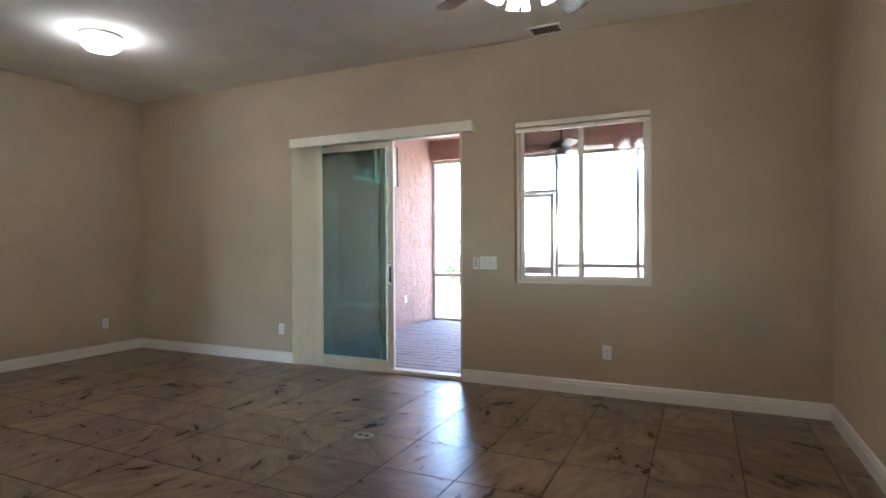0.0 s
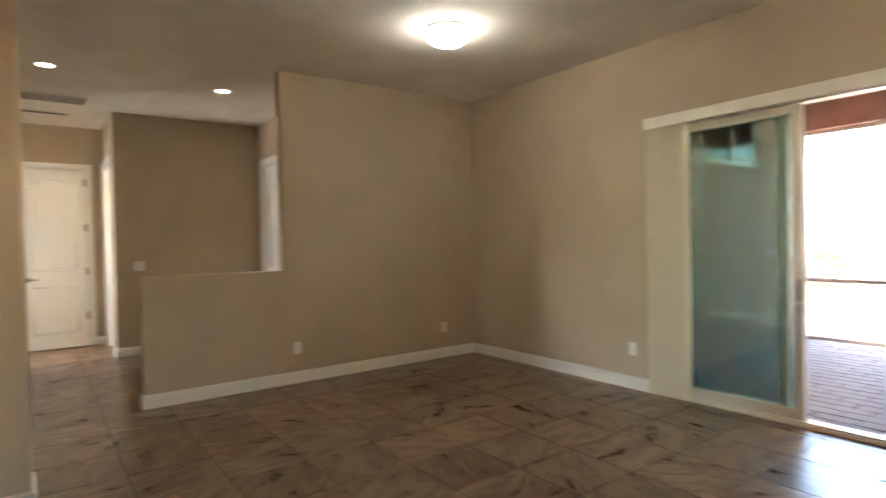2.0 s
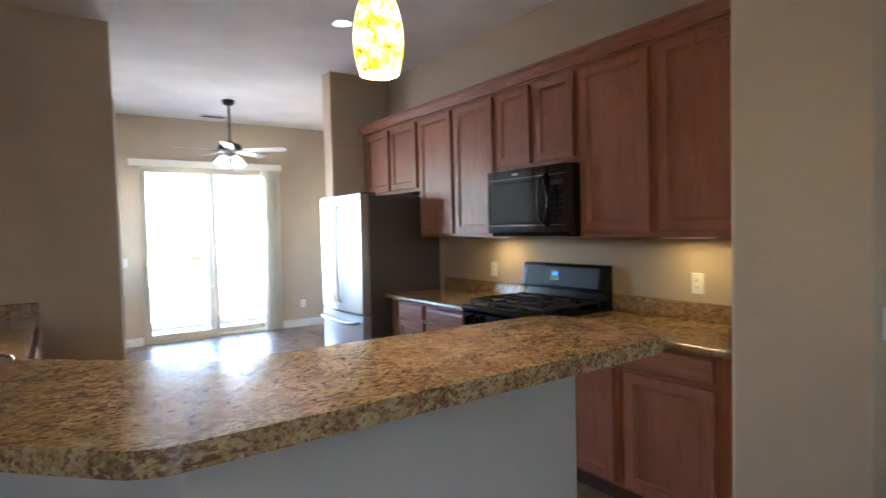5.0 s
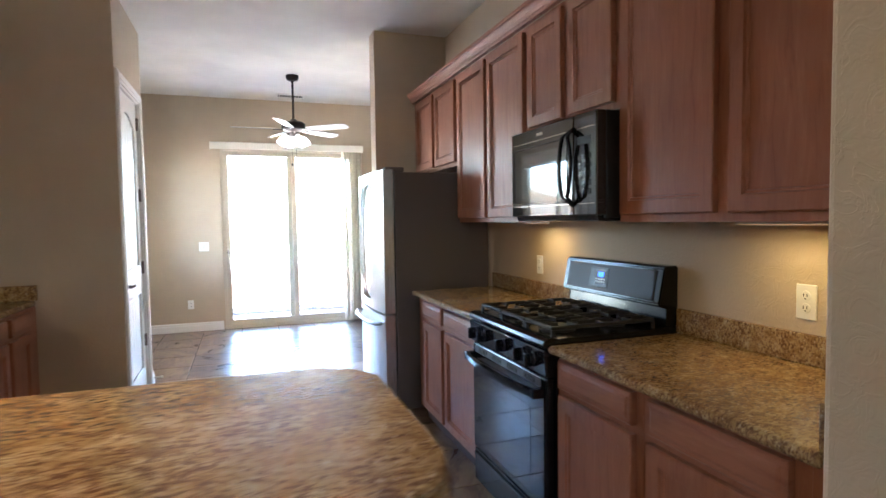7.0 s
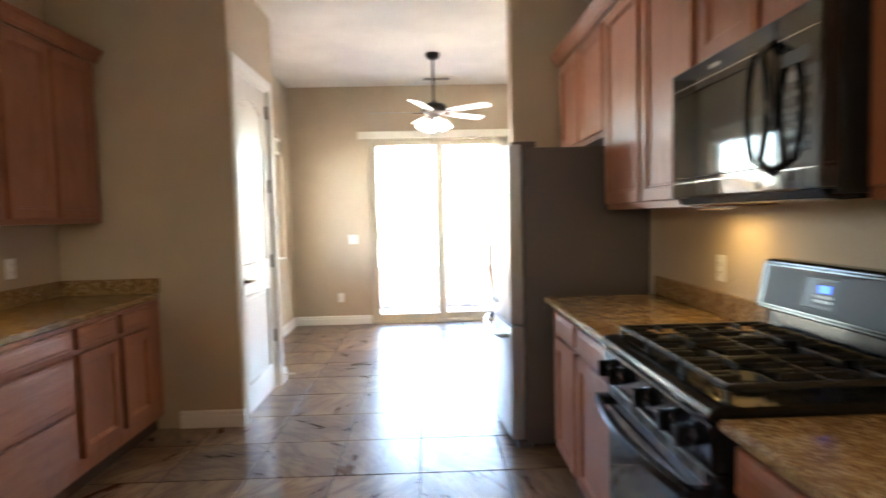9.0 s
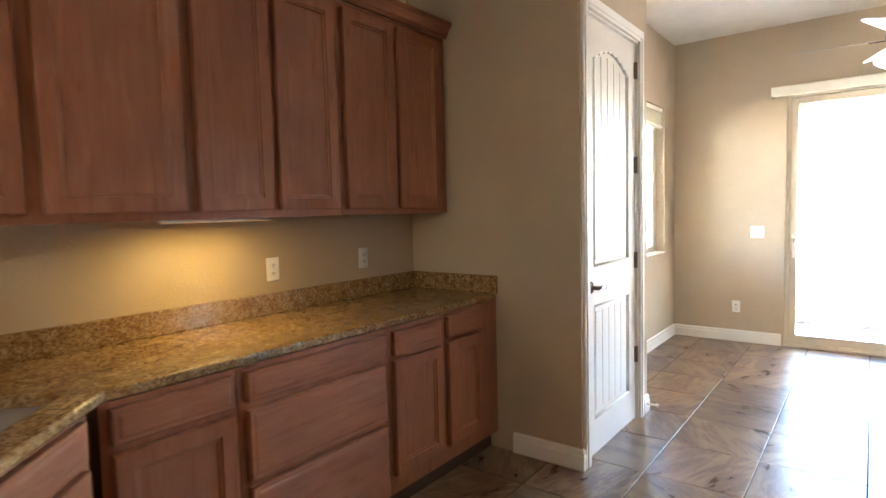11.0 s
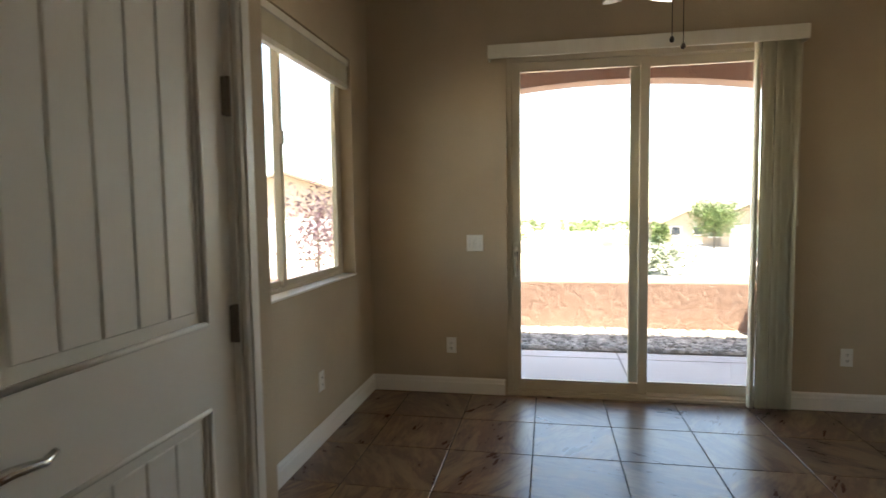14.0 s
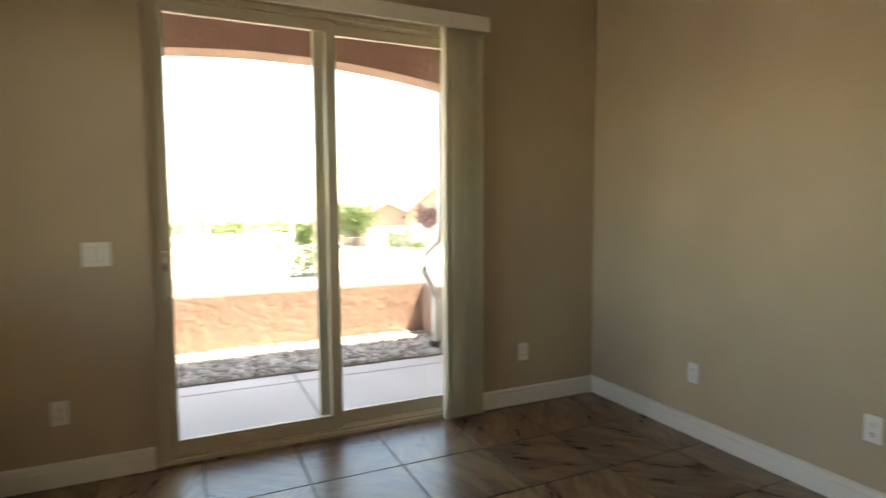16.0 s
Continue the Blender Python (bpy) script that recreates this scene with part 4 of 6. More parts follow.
part("door_glass", box((-4.297, R0 + 0.020, 0.245), (-4.2925, R1 - 0.020, 0.690), 0.002, seg=1), BLACKGLASS, od)
part("oven_window", box((-4.2935, R0 + 0.13, 0.33), (-4.2915, R1 - 0.13, 0.625), 0.0008, seg=1), material("smoked_oven_glass", (0.035, 0.036, 0.038), 0.06, 0.0, 0.9), od)
vent = part("vent_strip", box((-4.297, R0 + 0.05, 0.727), (-4.292, R1 - 0.05, 0.762), 0.002, seg=1), material("grey_vent_metal", (0.16, 0.16, 0.165), 0.35, 0.6), od)
for g in range(4):
    for k in range(8):
        y = R0 + 0.10 + g * 0.158 + k * 0.0125
        part("vent_slot", box((-4.2925, y - 0.0032, 0.733), (-4.2908, y + 0.0032, 0.757)), SLOT, vent)
hb = bmesh.new()
n = 14
for k in range(n):
    ya, yb = (R0 + 0.035 + (R1 - R0 - 0.07) * (k + e) / n for e in (0, 1))
    xa, xb = (-4.243 + 0.034 * (1 - ((2 * (k + e) / n) - 1) ** 2) for e in (0, 1))
    vs = [hb.verts.new(p) for p in ((xa - 0.016, ya, 0.690), (xa, ya, 0.696), (xa, ya, 0.722), (xa - 0.016, ya, 0.728), (xb - 0.016, yb, 0.690), (xb, yb, 0.696), (xb, yb, 0.722), (xb - 0.016, yb, 0.728))]
    for f in ((0, 1, 5, 4), (1, 2, 6, 5), (2, 3, 7, 6), (3, 0, 4, 7)):
        hb.faces.new([vs[i] for i in f])
bmesh.ops.remove_doubles(hb, verts=hb.verts, dist=1e-5)
for y in (R0 + 0.035, R1 - 0.035):
    box((-4.298, y - 0.016, 0.690), (-4.242, y + 0.016, 0.728), 0.005, None, hb)
part("handle", hb, BLACK, od)
bd = part("bottom_drawer", box((-4.335, R0 + 0.006, 0.050), (-4.299, R1 - 0.006, 0.217), 0.008), BLACK, rng)
part("drawer_lip", box((-4.302, R0 + 0.03, 0.186), (-4.286, R1 - 0.03, 0.208), 0.006), BLACK, bd)
for bx, by, rad in ((-4.45, R0 + 0.17, 0.045), (-4.45, R1 - 0.17, 0.055), (-4.72, R0 + 0.17, 0.05), (-4.72, R1 - 0.17, 0.038), (-4.585, RY, 0.05)):
    part("burner", lathe([(0, 0), (rad + 0.018, 0), (rad + 0.014, 0.008), (rad, 0.010), (rad, 0.018), (rad - 0.006, 0.022), (0, 0.022)], (bx, by, 0.9245), 20), IRON, rng)
third = (R1 - R0 - 0.05) / 3
for i in range(3):
    y0 = R0 + 0.025 + i * third + 0.003
    y1 = y0 + third - 0.006
    ym = (y0 + y1) / 2
    g = bmesh.new()
    x0, x1, z = -4.835, -4.335, 0.952
    for lo, hi in (((x0, y0, z), (x1, y0 + 0.013, z + 0.016)), ((x0, y1 - 0.013, z), (x1, y1, z + 0.016)), ((x0, y0, z), (x0 + 0.013, y1, z + 0.016)), ((x1 - 0.013, y0, z), (x1, y1, z + 0.016)), ((-4.591, y0, z), (-4.578, y1, z + 0.016))):
        box(lo, hi, 0.004, None, g, 1)
    for yy in (y0 + (y1 - y0) * 0.30, y0 + (y1 - y0) * 0.70):
        for xa, xb in ((x0, -4.765), (-4.675, -4.495), (-4.405, x1)):
            box((xa, yy - 0.005, z + 0.001), (xb, yy + 0.005, z + 0.019), 0.003, None, g, 1)
    for cx in (-4.72, -4.45):
        for sg in (-1, 1):
            box((cx - 0.005, ym + sg * 0.040, z + 0.001), (cx + 0.005, ym + sg * (y1 - y0) / 2, z + 0.019), 0.003, None, g, 1)
        for sx in (-1, 1):
            tube([(cx + sx * 0.045, ym, z + 0.010), (cx + sx * 0.115, ym, z + 0.010)], 0.006, 6, g)
    for fx in (x0 + 0.0065, x1 - 0.0065):
        for fy in (y0 + 0.0065, y1 - 0.0065):
            box((fx - 0.006, fy - 0.006, 0.924), (fx + 0.006, fy + 0.006, z), 0, None, g)
    part("grate", g, IRON, rng, "black cast iron grate")

# over-the-range microwave
M0, M1, MB, MT = -1.752, -1.010, 1.395, 1.828
mw = thing("microwave", (-4.73, (M0 + M1) / 2, MB), "black over-the-range microwave with curved handle", "microwave")
part("case", box((KWALL + 0.004, M0 + 0.004, MB), (-4.578, M1 - 0.001, MT), 0.003), material("matte_black_case", (0.010, 0.010, 0.010), 0.45), mw)
split = M1 - 0.165
md = part("door", box((-4.577, M0, MB + 0.012), (-4.530, split - 0.0015, MT), 0.005), BLACKGLASS, mw)
pm = part("control_panel", box((-4.577, split + 0.0015, MB + 0.012), (-4.530, M1, MT), 0.005), BLACKGLASS, mw)
wf = bmesh.new()
poly = rounded([(M0 + 0.030, MB + 0.075), (split - 0.05, MB + 0.075), (split - 0.05, MT - 0.085), (M0 + 0.030, MT - 0.085)], 0.018, None, 4)
for (ya, za), (yb, zb) in zip(poly, poly[1:] + poly[:1]):
    tube([(-4.530, ya, za), (-4.530, yb, zb)], 0.0022, 6, wf)
part("window_bead", wf, BLACK, md)
part("window", box((-4.531, M0 + 0.034, MB + 0.079), (-4.5288, split - 0.054, MT - 0.089), 0.0008, seg=1), material("smoked_window_glass", (0.030, 0.029, 0.026), 0.05, 0.0, 0.9), md)
for owner, y0, y1 in ((md, M0 + 0.02, split - 0.006), (pm, split + 0.006, M1 - 0.012)):
    for z in (MB + 0.060, MT - 0.062):
        # Thin nickel strips draw the light caught along the inset grooves.
        part("trim_line", box((-4.5305, y0, z), (-4.5288, y1, z + 0.0025), 0), CHROME, owner)
part("bottom_edge", run([(-4.90, MB - 0.001), (-4.60, MB - 0.014), (-4.555, MB - 0.010), (-4.545, MB + 0.011), (-4.90, MB + 0.011)], M0 + 0.02, M1 - 0.02), BLACK, mw)
part("emblem", box((-4.5305, RY - 0.115, MT - 0.040), (-4.5285, RY - 0.055, MT - 0.026), 0.0008, seg=1), CHROME, mw)
for r_ in range(5):
    for c in range(3):
        part("key", box((-4.5302, split + 0.030 + c * 0.036, MB + 0.10 + r_ * 0.036), (-4.5285, split + 0.056 + c * 0.036, MB + 0.122 + r_ * 0.036), 0.0008, seg=1), BLACK, pm)
part("display", box((-4.5302, split + 0.030, MB + 0.305), (-4.5285, split + 0.128, MB + 0.338), 0.0008, seg=1), SLOT, pm)
for sg in (-1, 1):
    hb = bmesh.new()
    n, rows = 16, []
    for k in range(n + 1):
        u = k / n
        bow = math.sin(math.pi * u)
        y = split - 0.002 + sg * (0.004 + 0.040 * bow)
        x = -4.530 + 0.052 * min(1.0, 2.6 * bow)
        z = MB + 0.048 + (MT - MB - 0.095) * u
        rows.append([hb.verts.new(p) for p in ((x - 0.018, y - 0.006, z), (x, y - 0.006, z), (x, y + 0.006, z), (x - 0.018, y + 0.006, z))])
    for a, b in zip(rows, rows[1:]):
        for q in range(4):
            hb.faces.new((a[q], a[(q + 1) % 4], b[(q + 1) % 4], b[q]))
    hb.faces.new(rows[0])
    hb.faces.new(rows[-1][::-1])
    bmesh.ops.recalc_face_normals(hb, faces=hb.faces)
    bmesh.ops.bevel(hb, geom=[e for e in hb.edges if abs(e.verts[0].co.z - e.verts[1].co.z) > 1e-4], offset=0.003, segments=2, affect="EDGES")
    part("handle", hb, BLACK, md, "glossy black curved handle strap", True)

# undermounted sink and faucet behind the bar
bs = bmesh.new()
SD = 0.19
rings = []
for w, d, z in ((0.415, 0.23, -0.036), (0.398, 0.213, -0.037), (0.392, 0.207, -SD + 0.03), (0.36, 0.18, -SD), (0.03, 0.03, -SD - 0.006)):
    rings.append([bs.verts.new((x, y, CT + z)) for x, y in sink_loop(w, d, min(0.05, d))])
for a, b in zip(rings, rings[1:]):
    for k in range(len(a)):
        q = (k + 1) % len(a)
        bs.faces.new((a[k], a[q], b[q], b[k]))
bs.faces.new(rings[-1])
sink = thing("kitchen_sink", (-1.935, -0.915, CT - SD), "stainless steel sink set under the granite cutout", "sink")
part("basin", bs, STEEL, sink, "", True)
part("drain", lathe([(0, 0), (0.042, 0), (0.042, 0.004), (0.030, 0.006), (0, 0.003)], (-1.935, -0.915, CT - SD - 0.004), 20), CHROME, sink, "", True)
FX, FY = -1.775, -0.755
fc = thing("kitchen_faucet", (FX, FY, CT), "brushed nickel gooseneck kitchen faucet", "faucet")
part("base", lathe([(0, 0), (0.028, 0), (0.028, 0.01), (0.018, 0.03), (0.016, 0.09), (0, 0.09)], (FX, FY, CT), 16), CHROME, fc, "", True)
arc = [(0, 0.09)] + [(0.0, 0.11)] + [(0.095 - 0.095 * math.cos(a), 0.115 + 0.085 * math.sin(a)) for a in (math.pi * i / 10 for i in range(11))] + [(0.19, 0.08)]
part("spout", tube([(FX - d * 0.7, FY - d * 0.7, CT + z) for d, z in arc], 0.012, 10), CHROME, fc, "", True)
part("lever", tube([(FX - 0.02, FY + 0.02, CT + 0.07), (FX + 0.02, FY - 0.03, CT + 0.10), (FX + 0.04, FY - 0.06, CT + 0.115)], 0.007, 8), CHROME, fc, "", True)

# ---- lamps, fans and fittings ----


def fitting_frame(axis, p, a, z):
    turn = {"n": 0, "s": 180, "w": 90, "e": -90}[axis]
    x, y = (a, p) if axis in "ns" else (p, a)
    return facing(x, y, z, turn)


def outlet(axis, p, a, z, kind="duplex"):
    m = fitting_frame(axis, p, a, z)
    root = thing("wall_outlet", m.translation, "white duplex wall outlet with plastic cover plate", "outlet", "wall outlets")
    part("plate", box((-0.036, -0.006, -0.058), (0.036, 0.0, 0.058), 0.003, m), PLATE, root)
    if kind == "gfci":
        part("face", box((-0.017, -0.009, -0.034), (0.017, -0.005, 0.034), 0.002, m), PLATE, root)
        part("button", box((-0.010, -0.0105, -0.006), (0.010, -0.008, 0.006), 0.001, m, seg=1), PLATE, root)
    for dz in (-0.020, 0.020):
        if kind != "gfci":
            f = lathe([(0, 0), (0.017, 0), (0.016, 0.003), (0, 0.003)], (0, 0, 0), 14, Matrix.Rotation(radians(90), 4, "X"))
            f.transform(m @ Matrix.Translation((0, -0.006, dz)))
            part("receptacle", f, PLATE, root)
        y = -0.0105
        for dx in (-0.006, 0.006):
            part("slot", box((dx - 0.0012, y, dz - 0.003), (dx + 0.0012, -0.006, dz + 0.007), 0, m), SLOT, root)
        part("slot", box((-0.0025, y, dz - 0.011), (0.0025, -0.006, dz - 0.007), 0, m), SLOT, root)
    return root


def switch(axis, p, a, z, gangs, label):
    m = fitting_frame(axis, p, a, z)
    root = thing("light_switch", m.translation, label, "switch", "light switches")
    w = 0.036 + 0.023 * (gangs - 1)
    part("plate", box((-w, -0.006, -0.058), (w, 0.0, 0.058), 0.003, m), PLATE, root)
    for i in range(gangs):
        x = (i - (gangs - 1) / 2) * 0.046
        # Grey sheet paints the shadow in the gap round the rocker.
        part("surround", box((x - 0.0175, -0.0072, -0.0345), (x + 0.0175, -0.0055, 0.0345), 0, m), material("plate_shadow", (0.5, 0.48, 0.45), 0.5), root)
        rk = bmesh.new()
        prof = [(-0.0165, -0.007), (-0.0165, -0.011), (0.0165, -0.0085), (0.0165, -0.007)]
        q0 = [rk.verts.new((x - 0.0155, y, zz * 2.0)) for zz, y in prof]
        q1 = [rk.verts.new((x + 0.0155, y, zz * 2.0)) for zz, y in prof]
        for k in range(4):
            rk.faces.new((q0[k], q0[(k + 1) % 4], q1[(k + 1) % 4], q1[k]))
        rk.faces.new(q0)
        rk.faces.new(q1[::-1])
        rk.transform(m)
        part("rocker", rk, PLATE, root)
    return root


outlet("n", NORTH, -3.732, 0.357)
outlet("n", NORTH, -0.352, 0.36)
outlet("w", WEST, 4.437, 0.355)
outlet("w", WEST, 2.665, 0.343)
outlet("s", DSOUTH, -2.52, 0.352)
outlet("s", DSOUTH, -5.097, 0.352)
outlet("e", DEAST, -5.965, 0.36)
outlet("w", DWEST, -6.07, 0.364)
outlet("w", DWEST, -5.16, 0.37)
outlet("w", KWALL, -0.432, 1.11)
outlet("w", KWALL, -2.185, 1.11, "gfci")
outlet("e", LWALL, -2.423, 1.12, "gfci")
outlet("e", LWALL, -3.033, 1.125, "gfci")
switch("n", NORTH, -1.375, 1.082, 3, "white three-gang rocker switch plate beside the sliding door")
switch("s", DSOUTH, -2.70, 1.097, 2, "white two-gang rocker switch plate beside the patio door")
switch("w", -8.62, 1.68, 1.12, 2, "white rocker switch plate in the hallway")
switch("s", 0.58, -4.46, 1.08, 3, "white rocker switch plate on the column side")
tm = fitting_frame("n", NORTH, -1.490, 1.078)
rc = thing("fan_remote_control", tm.translation, "small grey and white fan remote in a wall cradle", "remote control")
part("cradle", box((-0.026, -0.012, -0.056), (0.026, 0.0, 0.045), 0.003, tm), PLATE, rc)
part("handset", box((-0.019, -0.020, -0.046), (0.019, -0.0125, 0.056), 0.004, tm), PLATE, rc)
for z in (-0.025, -0.005, 0.015, 0.035):
    part("button", box((-0.008, -0.0225, z - 0.005), (0.008, -0.0195, z + 0.005), 0.001, tm, seg=1), SLOT, rc)
hm = fitting_frame("s", 0.14, -7.76, 1.50)
th = thing("thermostat", hm.translation, "white wall thermostat in the hallway", "thermostat")
part("case", box((-0.06, -0.025, -0.045), (0.06, 0.0, 0.045), 0.006, hm), PLATE, th)
part("screen", box((-0.03, -0.027, -0.012), (0.03, -0.0245, 0.025), 0.001, hm, seg=1), material("lcd_grey", (0.25, 0.28, 0.24), 0.3), th)

fo = thing("floor_outlet", (-1.646, 3.282, 0), "round brass-toned floor outlet cover set in the tiles", "outlet")
BRASS = material("dull_brass", (0.46, 0.40, 0.30), 0.35, 0.7)
part("cover", lathe([(0, 0.0), (0.066, 0.0), (0.066, 0.004), (0.060, 0.007), (0.052, 0.006), (0, 0.006)], (-1.646, 3.282, 0.002), 28), BRASS, fo)
for dx in (-0.024, 0.024):
    part("flap", lathe([(0, 0), (0.017, 0), (0.016, 0.0025), (0, 0.003)], (-1.646 + dx, 3.282, 0.0085), 16), SLOT, fo)

ds = thing("door_stop", (PANX - 0.02, -4.49, 0.06), "white sprung door stop on the baseboard", "door stop")
part("spring", tube([(PANX - 0.014, -4.49, 0.06), (PANX - 0.075, -4.49, 0.062)], 0.006, 8), TRIM, ds)
part("tip", lathe([(0, 0), (0.011, 0), (0.011, 0.014), (0, 0.016)], (0, 0, 0), 12, Matrix.Translation((PANX - 0.074, -4.49, 0.062)) @ Matrix.Rotation(radians(-90), 4, "Y")), PLATE, ds)


def grille(name, x0, y0, x1, y1, z, slats, along, label):
    root = thing(name, ((x0 + x1) / 2, (y0 + y1) / 2, z), label, "vent")
    f = bmesh.new()
    b = 0.028
    for lo, hi in (((x0, y0), (x1, y0 + b)), ((x0, y1 - b), (x1, y1)), ((x0, y0 + b), (x0 + b, y1 - b)), ((x1 - b, y0 + b), (x1, y1 - b))):
        box((lo[0], lo[1], z - 0.008), (hi[0], hi[1], z - 0.0005), 0.002, None, f, 1)
    part("frame", f, TRIM, root)
    part("backing", box((x0 + b, y0 + b, z - 0.0025), (x1 - b, y1 - b, z - 0.0008)), SLOT, root)
    for i in range(slats):
        u = (i + 0.5) / slats
        if along == "x":
            y = y0 + b + (y1 - y0 - 2 * b) * u
            m = Matrix.Translation((0, y, z - 0.006)) @ Matrix.Rotation(radians(40), 4, "X")
            part("slat", box((x0 + b, -0.006, -0.0008), (x1 - b, 0.006, 0.0008), 0, m), TRIM, root)
        else:
            x = x0 + b + (x1 - x0 - 2 * b) * u
            m = Matrix.Translation((x, 0, z - 0.006)) @ Matrix.Rotation(radians(40), 4, "Y")
            part("slat", box((-0.006, y0 + b, -0.0008), (0.006, y1 - b, 0.0008), 0, m), TRIM, root)
    return root


grille("ceiling_vent", -0.96, 4.67, -0.67, 4.875, H, 9, "y", "white ceiling air register near the window wall")
grille("ceiling_vent", -3.99, -6.71, -3.63, -6.51, H, 9, "y", "white ceiling air register in the dining area")
grille("return_air_grille", -8.42, 0.38, -8.02, 1.16, H, 22, "y", "white ceiling return air grille in the hallway")
grille("ceiling_vent", -9.15, 0.52, -8.95, 1.02, H, 7, "x", "white ceiling air register in the hallway")

# flush dome lamp
dl = thing("dome_light", (-4.22, 3.27, H), "round frosted glass flush ceiling lamp, switched on", "ceiling light")
part("rim", lathe([(0, 0), (0.165, 0), (0.168, -0.018), (0.160, -0.028), (0, -0.028)], (-4.22, 3.27, H - 0.0005), 32), PLATE, dl, "", True)
part("shade", lathe([(0.158, -0.0285), (0.161, -0.055), (0.148, -0.092), (0.110, -0.124), (0.055, -0.140), (0, -0.144)], (-4.22, 3.27, H), 32), glow("frosted_lit_glass", (1, 0.97, 0.90), 0.5), dl, "", True)
lamp("dome_lamp", "POINT", Matrix.Translation((-4.22, 3.27, H - 0.24)), 0.014, (1, 0.93, 0.82), radius=0.10)


def downlight(x, y, on=True):
    root = thing("recessed_light", (x, y, H), "white recessed ceiling downlight, switched on", "ceiling light", "recessed lights")
    part("trim_ring", lathe([(0.060, -0.0005), (0.092, -0.0005), (0.092, -0.004), (0.086, -0.007), (0.066, -0.007), (0.060, -0.003)], (x, y, H), 28), PLATE, root, "", True)
    part("lens", lathe([(0, -0.0015), (0.062, -0.0015), (0.062, -0.003), (0, -0.003)], (x, y, H), 24), glow("warm_downlight_lens", (1, 0.86, 0.66), 0.6), root)
    lamp("downlight_lamp", "SPOT", look((x, y, H - 0.02), (x, y + 0.0001, 0)), 0.15, (1, 0.83, 0.60), spot=radians(110), radius=0.05)


downlight(-6.91, 0.743)
downlight(-6.975, 2.30)
downlight(-3.865, -2.625)

# amber art-glass pendant over the bar
AMBER = bpy.data.materials.new("amber_speckled_glass")
AMBER.use_nodes = True
ab = AMBER.node_tree.nodes["Principled BSDF"]
av = coords(AMBER)
spk = noise_tex(AMBER, av, 26, 5, 0.68, 0.5)
acol = ramp(AMBER, spk, [(0.34, (0.45, 0.09, 0.003)), (0.43, (0.92, 0.34, 0.015)), (0.50, (1.0, 0.60, 0.10)), (0.58, (1.0, 0.88, 0.50))])
AMBER.node_tree.links.new(acol, ab.inputs["Base Color"])
AMBER.node_tree.links.new(acol, ab.inputs["Emission Color"])
ab.inputs["Emission Strength"].default_value = 0.045
ab.inputs["Roughness"].default_value = 0.15
PX, PY, PZ = -2.72, 0.02, 1.848
pd = thing("pendant_lamp", (PX, PY, H), "amber speckled art-glass pendant lamp, lit, over the bar", "pendant light")
part("canopy", lathe([(0, 0), (0.06, 0), (0.06, -0.012), (0.045, -0.024), (0.012, -0.030), (0, -0.030)], (PX, PY, H - 0.0005), 24), BRONZE, pd, "", True)
part("stem", tube([(PX, PY, H - 0.025), (PX, PY, PZ + 0.26)], 0.006, 8), BRONZE, pd)
part("cap", lathe([(0, 0.27), (0.012, 0.27), (0.02, 0.255), (0.026, 0.235), (0.034, 0.222), (0.034, 0.214), (0, 0.214)], (PX, PY, PZ), 20), BRONZE, pd, "", True)
prof = [(0.032, 0.216), (0.044, 0.195), (0.056, 0.160), (0.064, 0.12), (0.066, 0.085), (0.063, 0.05), (0.056, 0.018), (0.050, 0.0), (0.047, 0.002), (0.053, 0.02), (0.060, 0.05), (0.063, 0.085), (0.061, 0.12), (0.053, 0.16), (0.041, 0.195), (0.029, 0.214)]
part("shade", lathe(prof, (PX, PY, PZ), 28), AMBER, pd, "amber mottled glass shade", True)
part("bulb", lathe([(0, 0.205), (0.012, 0.20), (0.014, 0.16), (0.028, 0.12), (0.030, 0.10), (0.022, 0.075), (0, 0.065)], (PX, PY, PZ), 16), glow("lit_bulb", (1, 0.85, 0.55), 1.5), pd, "", True)
lamp("pendant_light", "POINT", Matrix.Translation((PX, PY, PZ - 0.02)), 0.20, (1, 0.80, 0.48), radius=0.03)


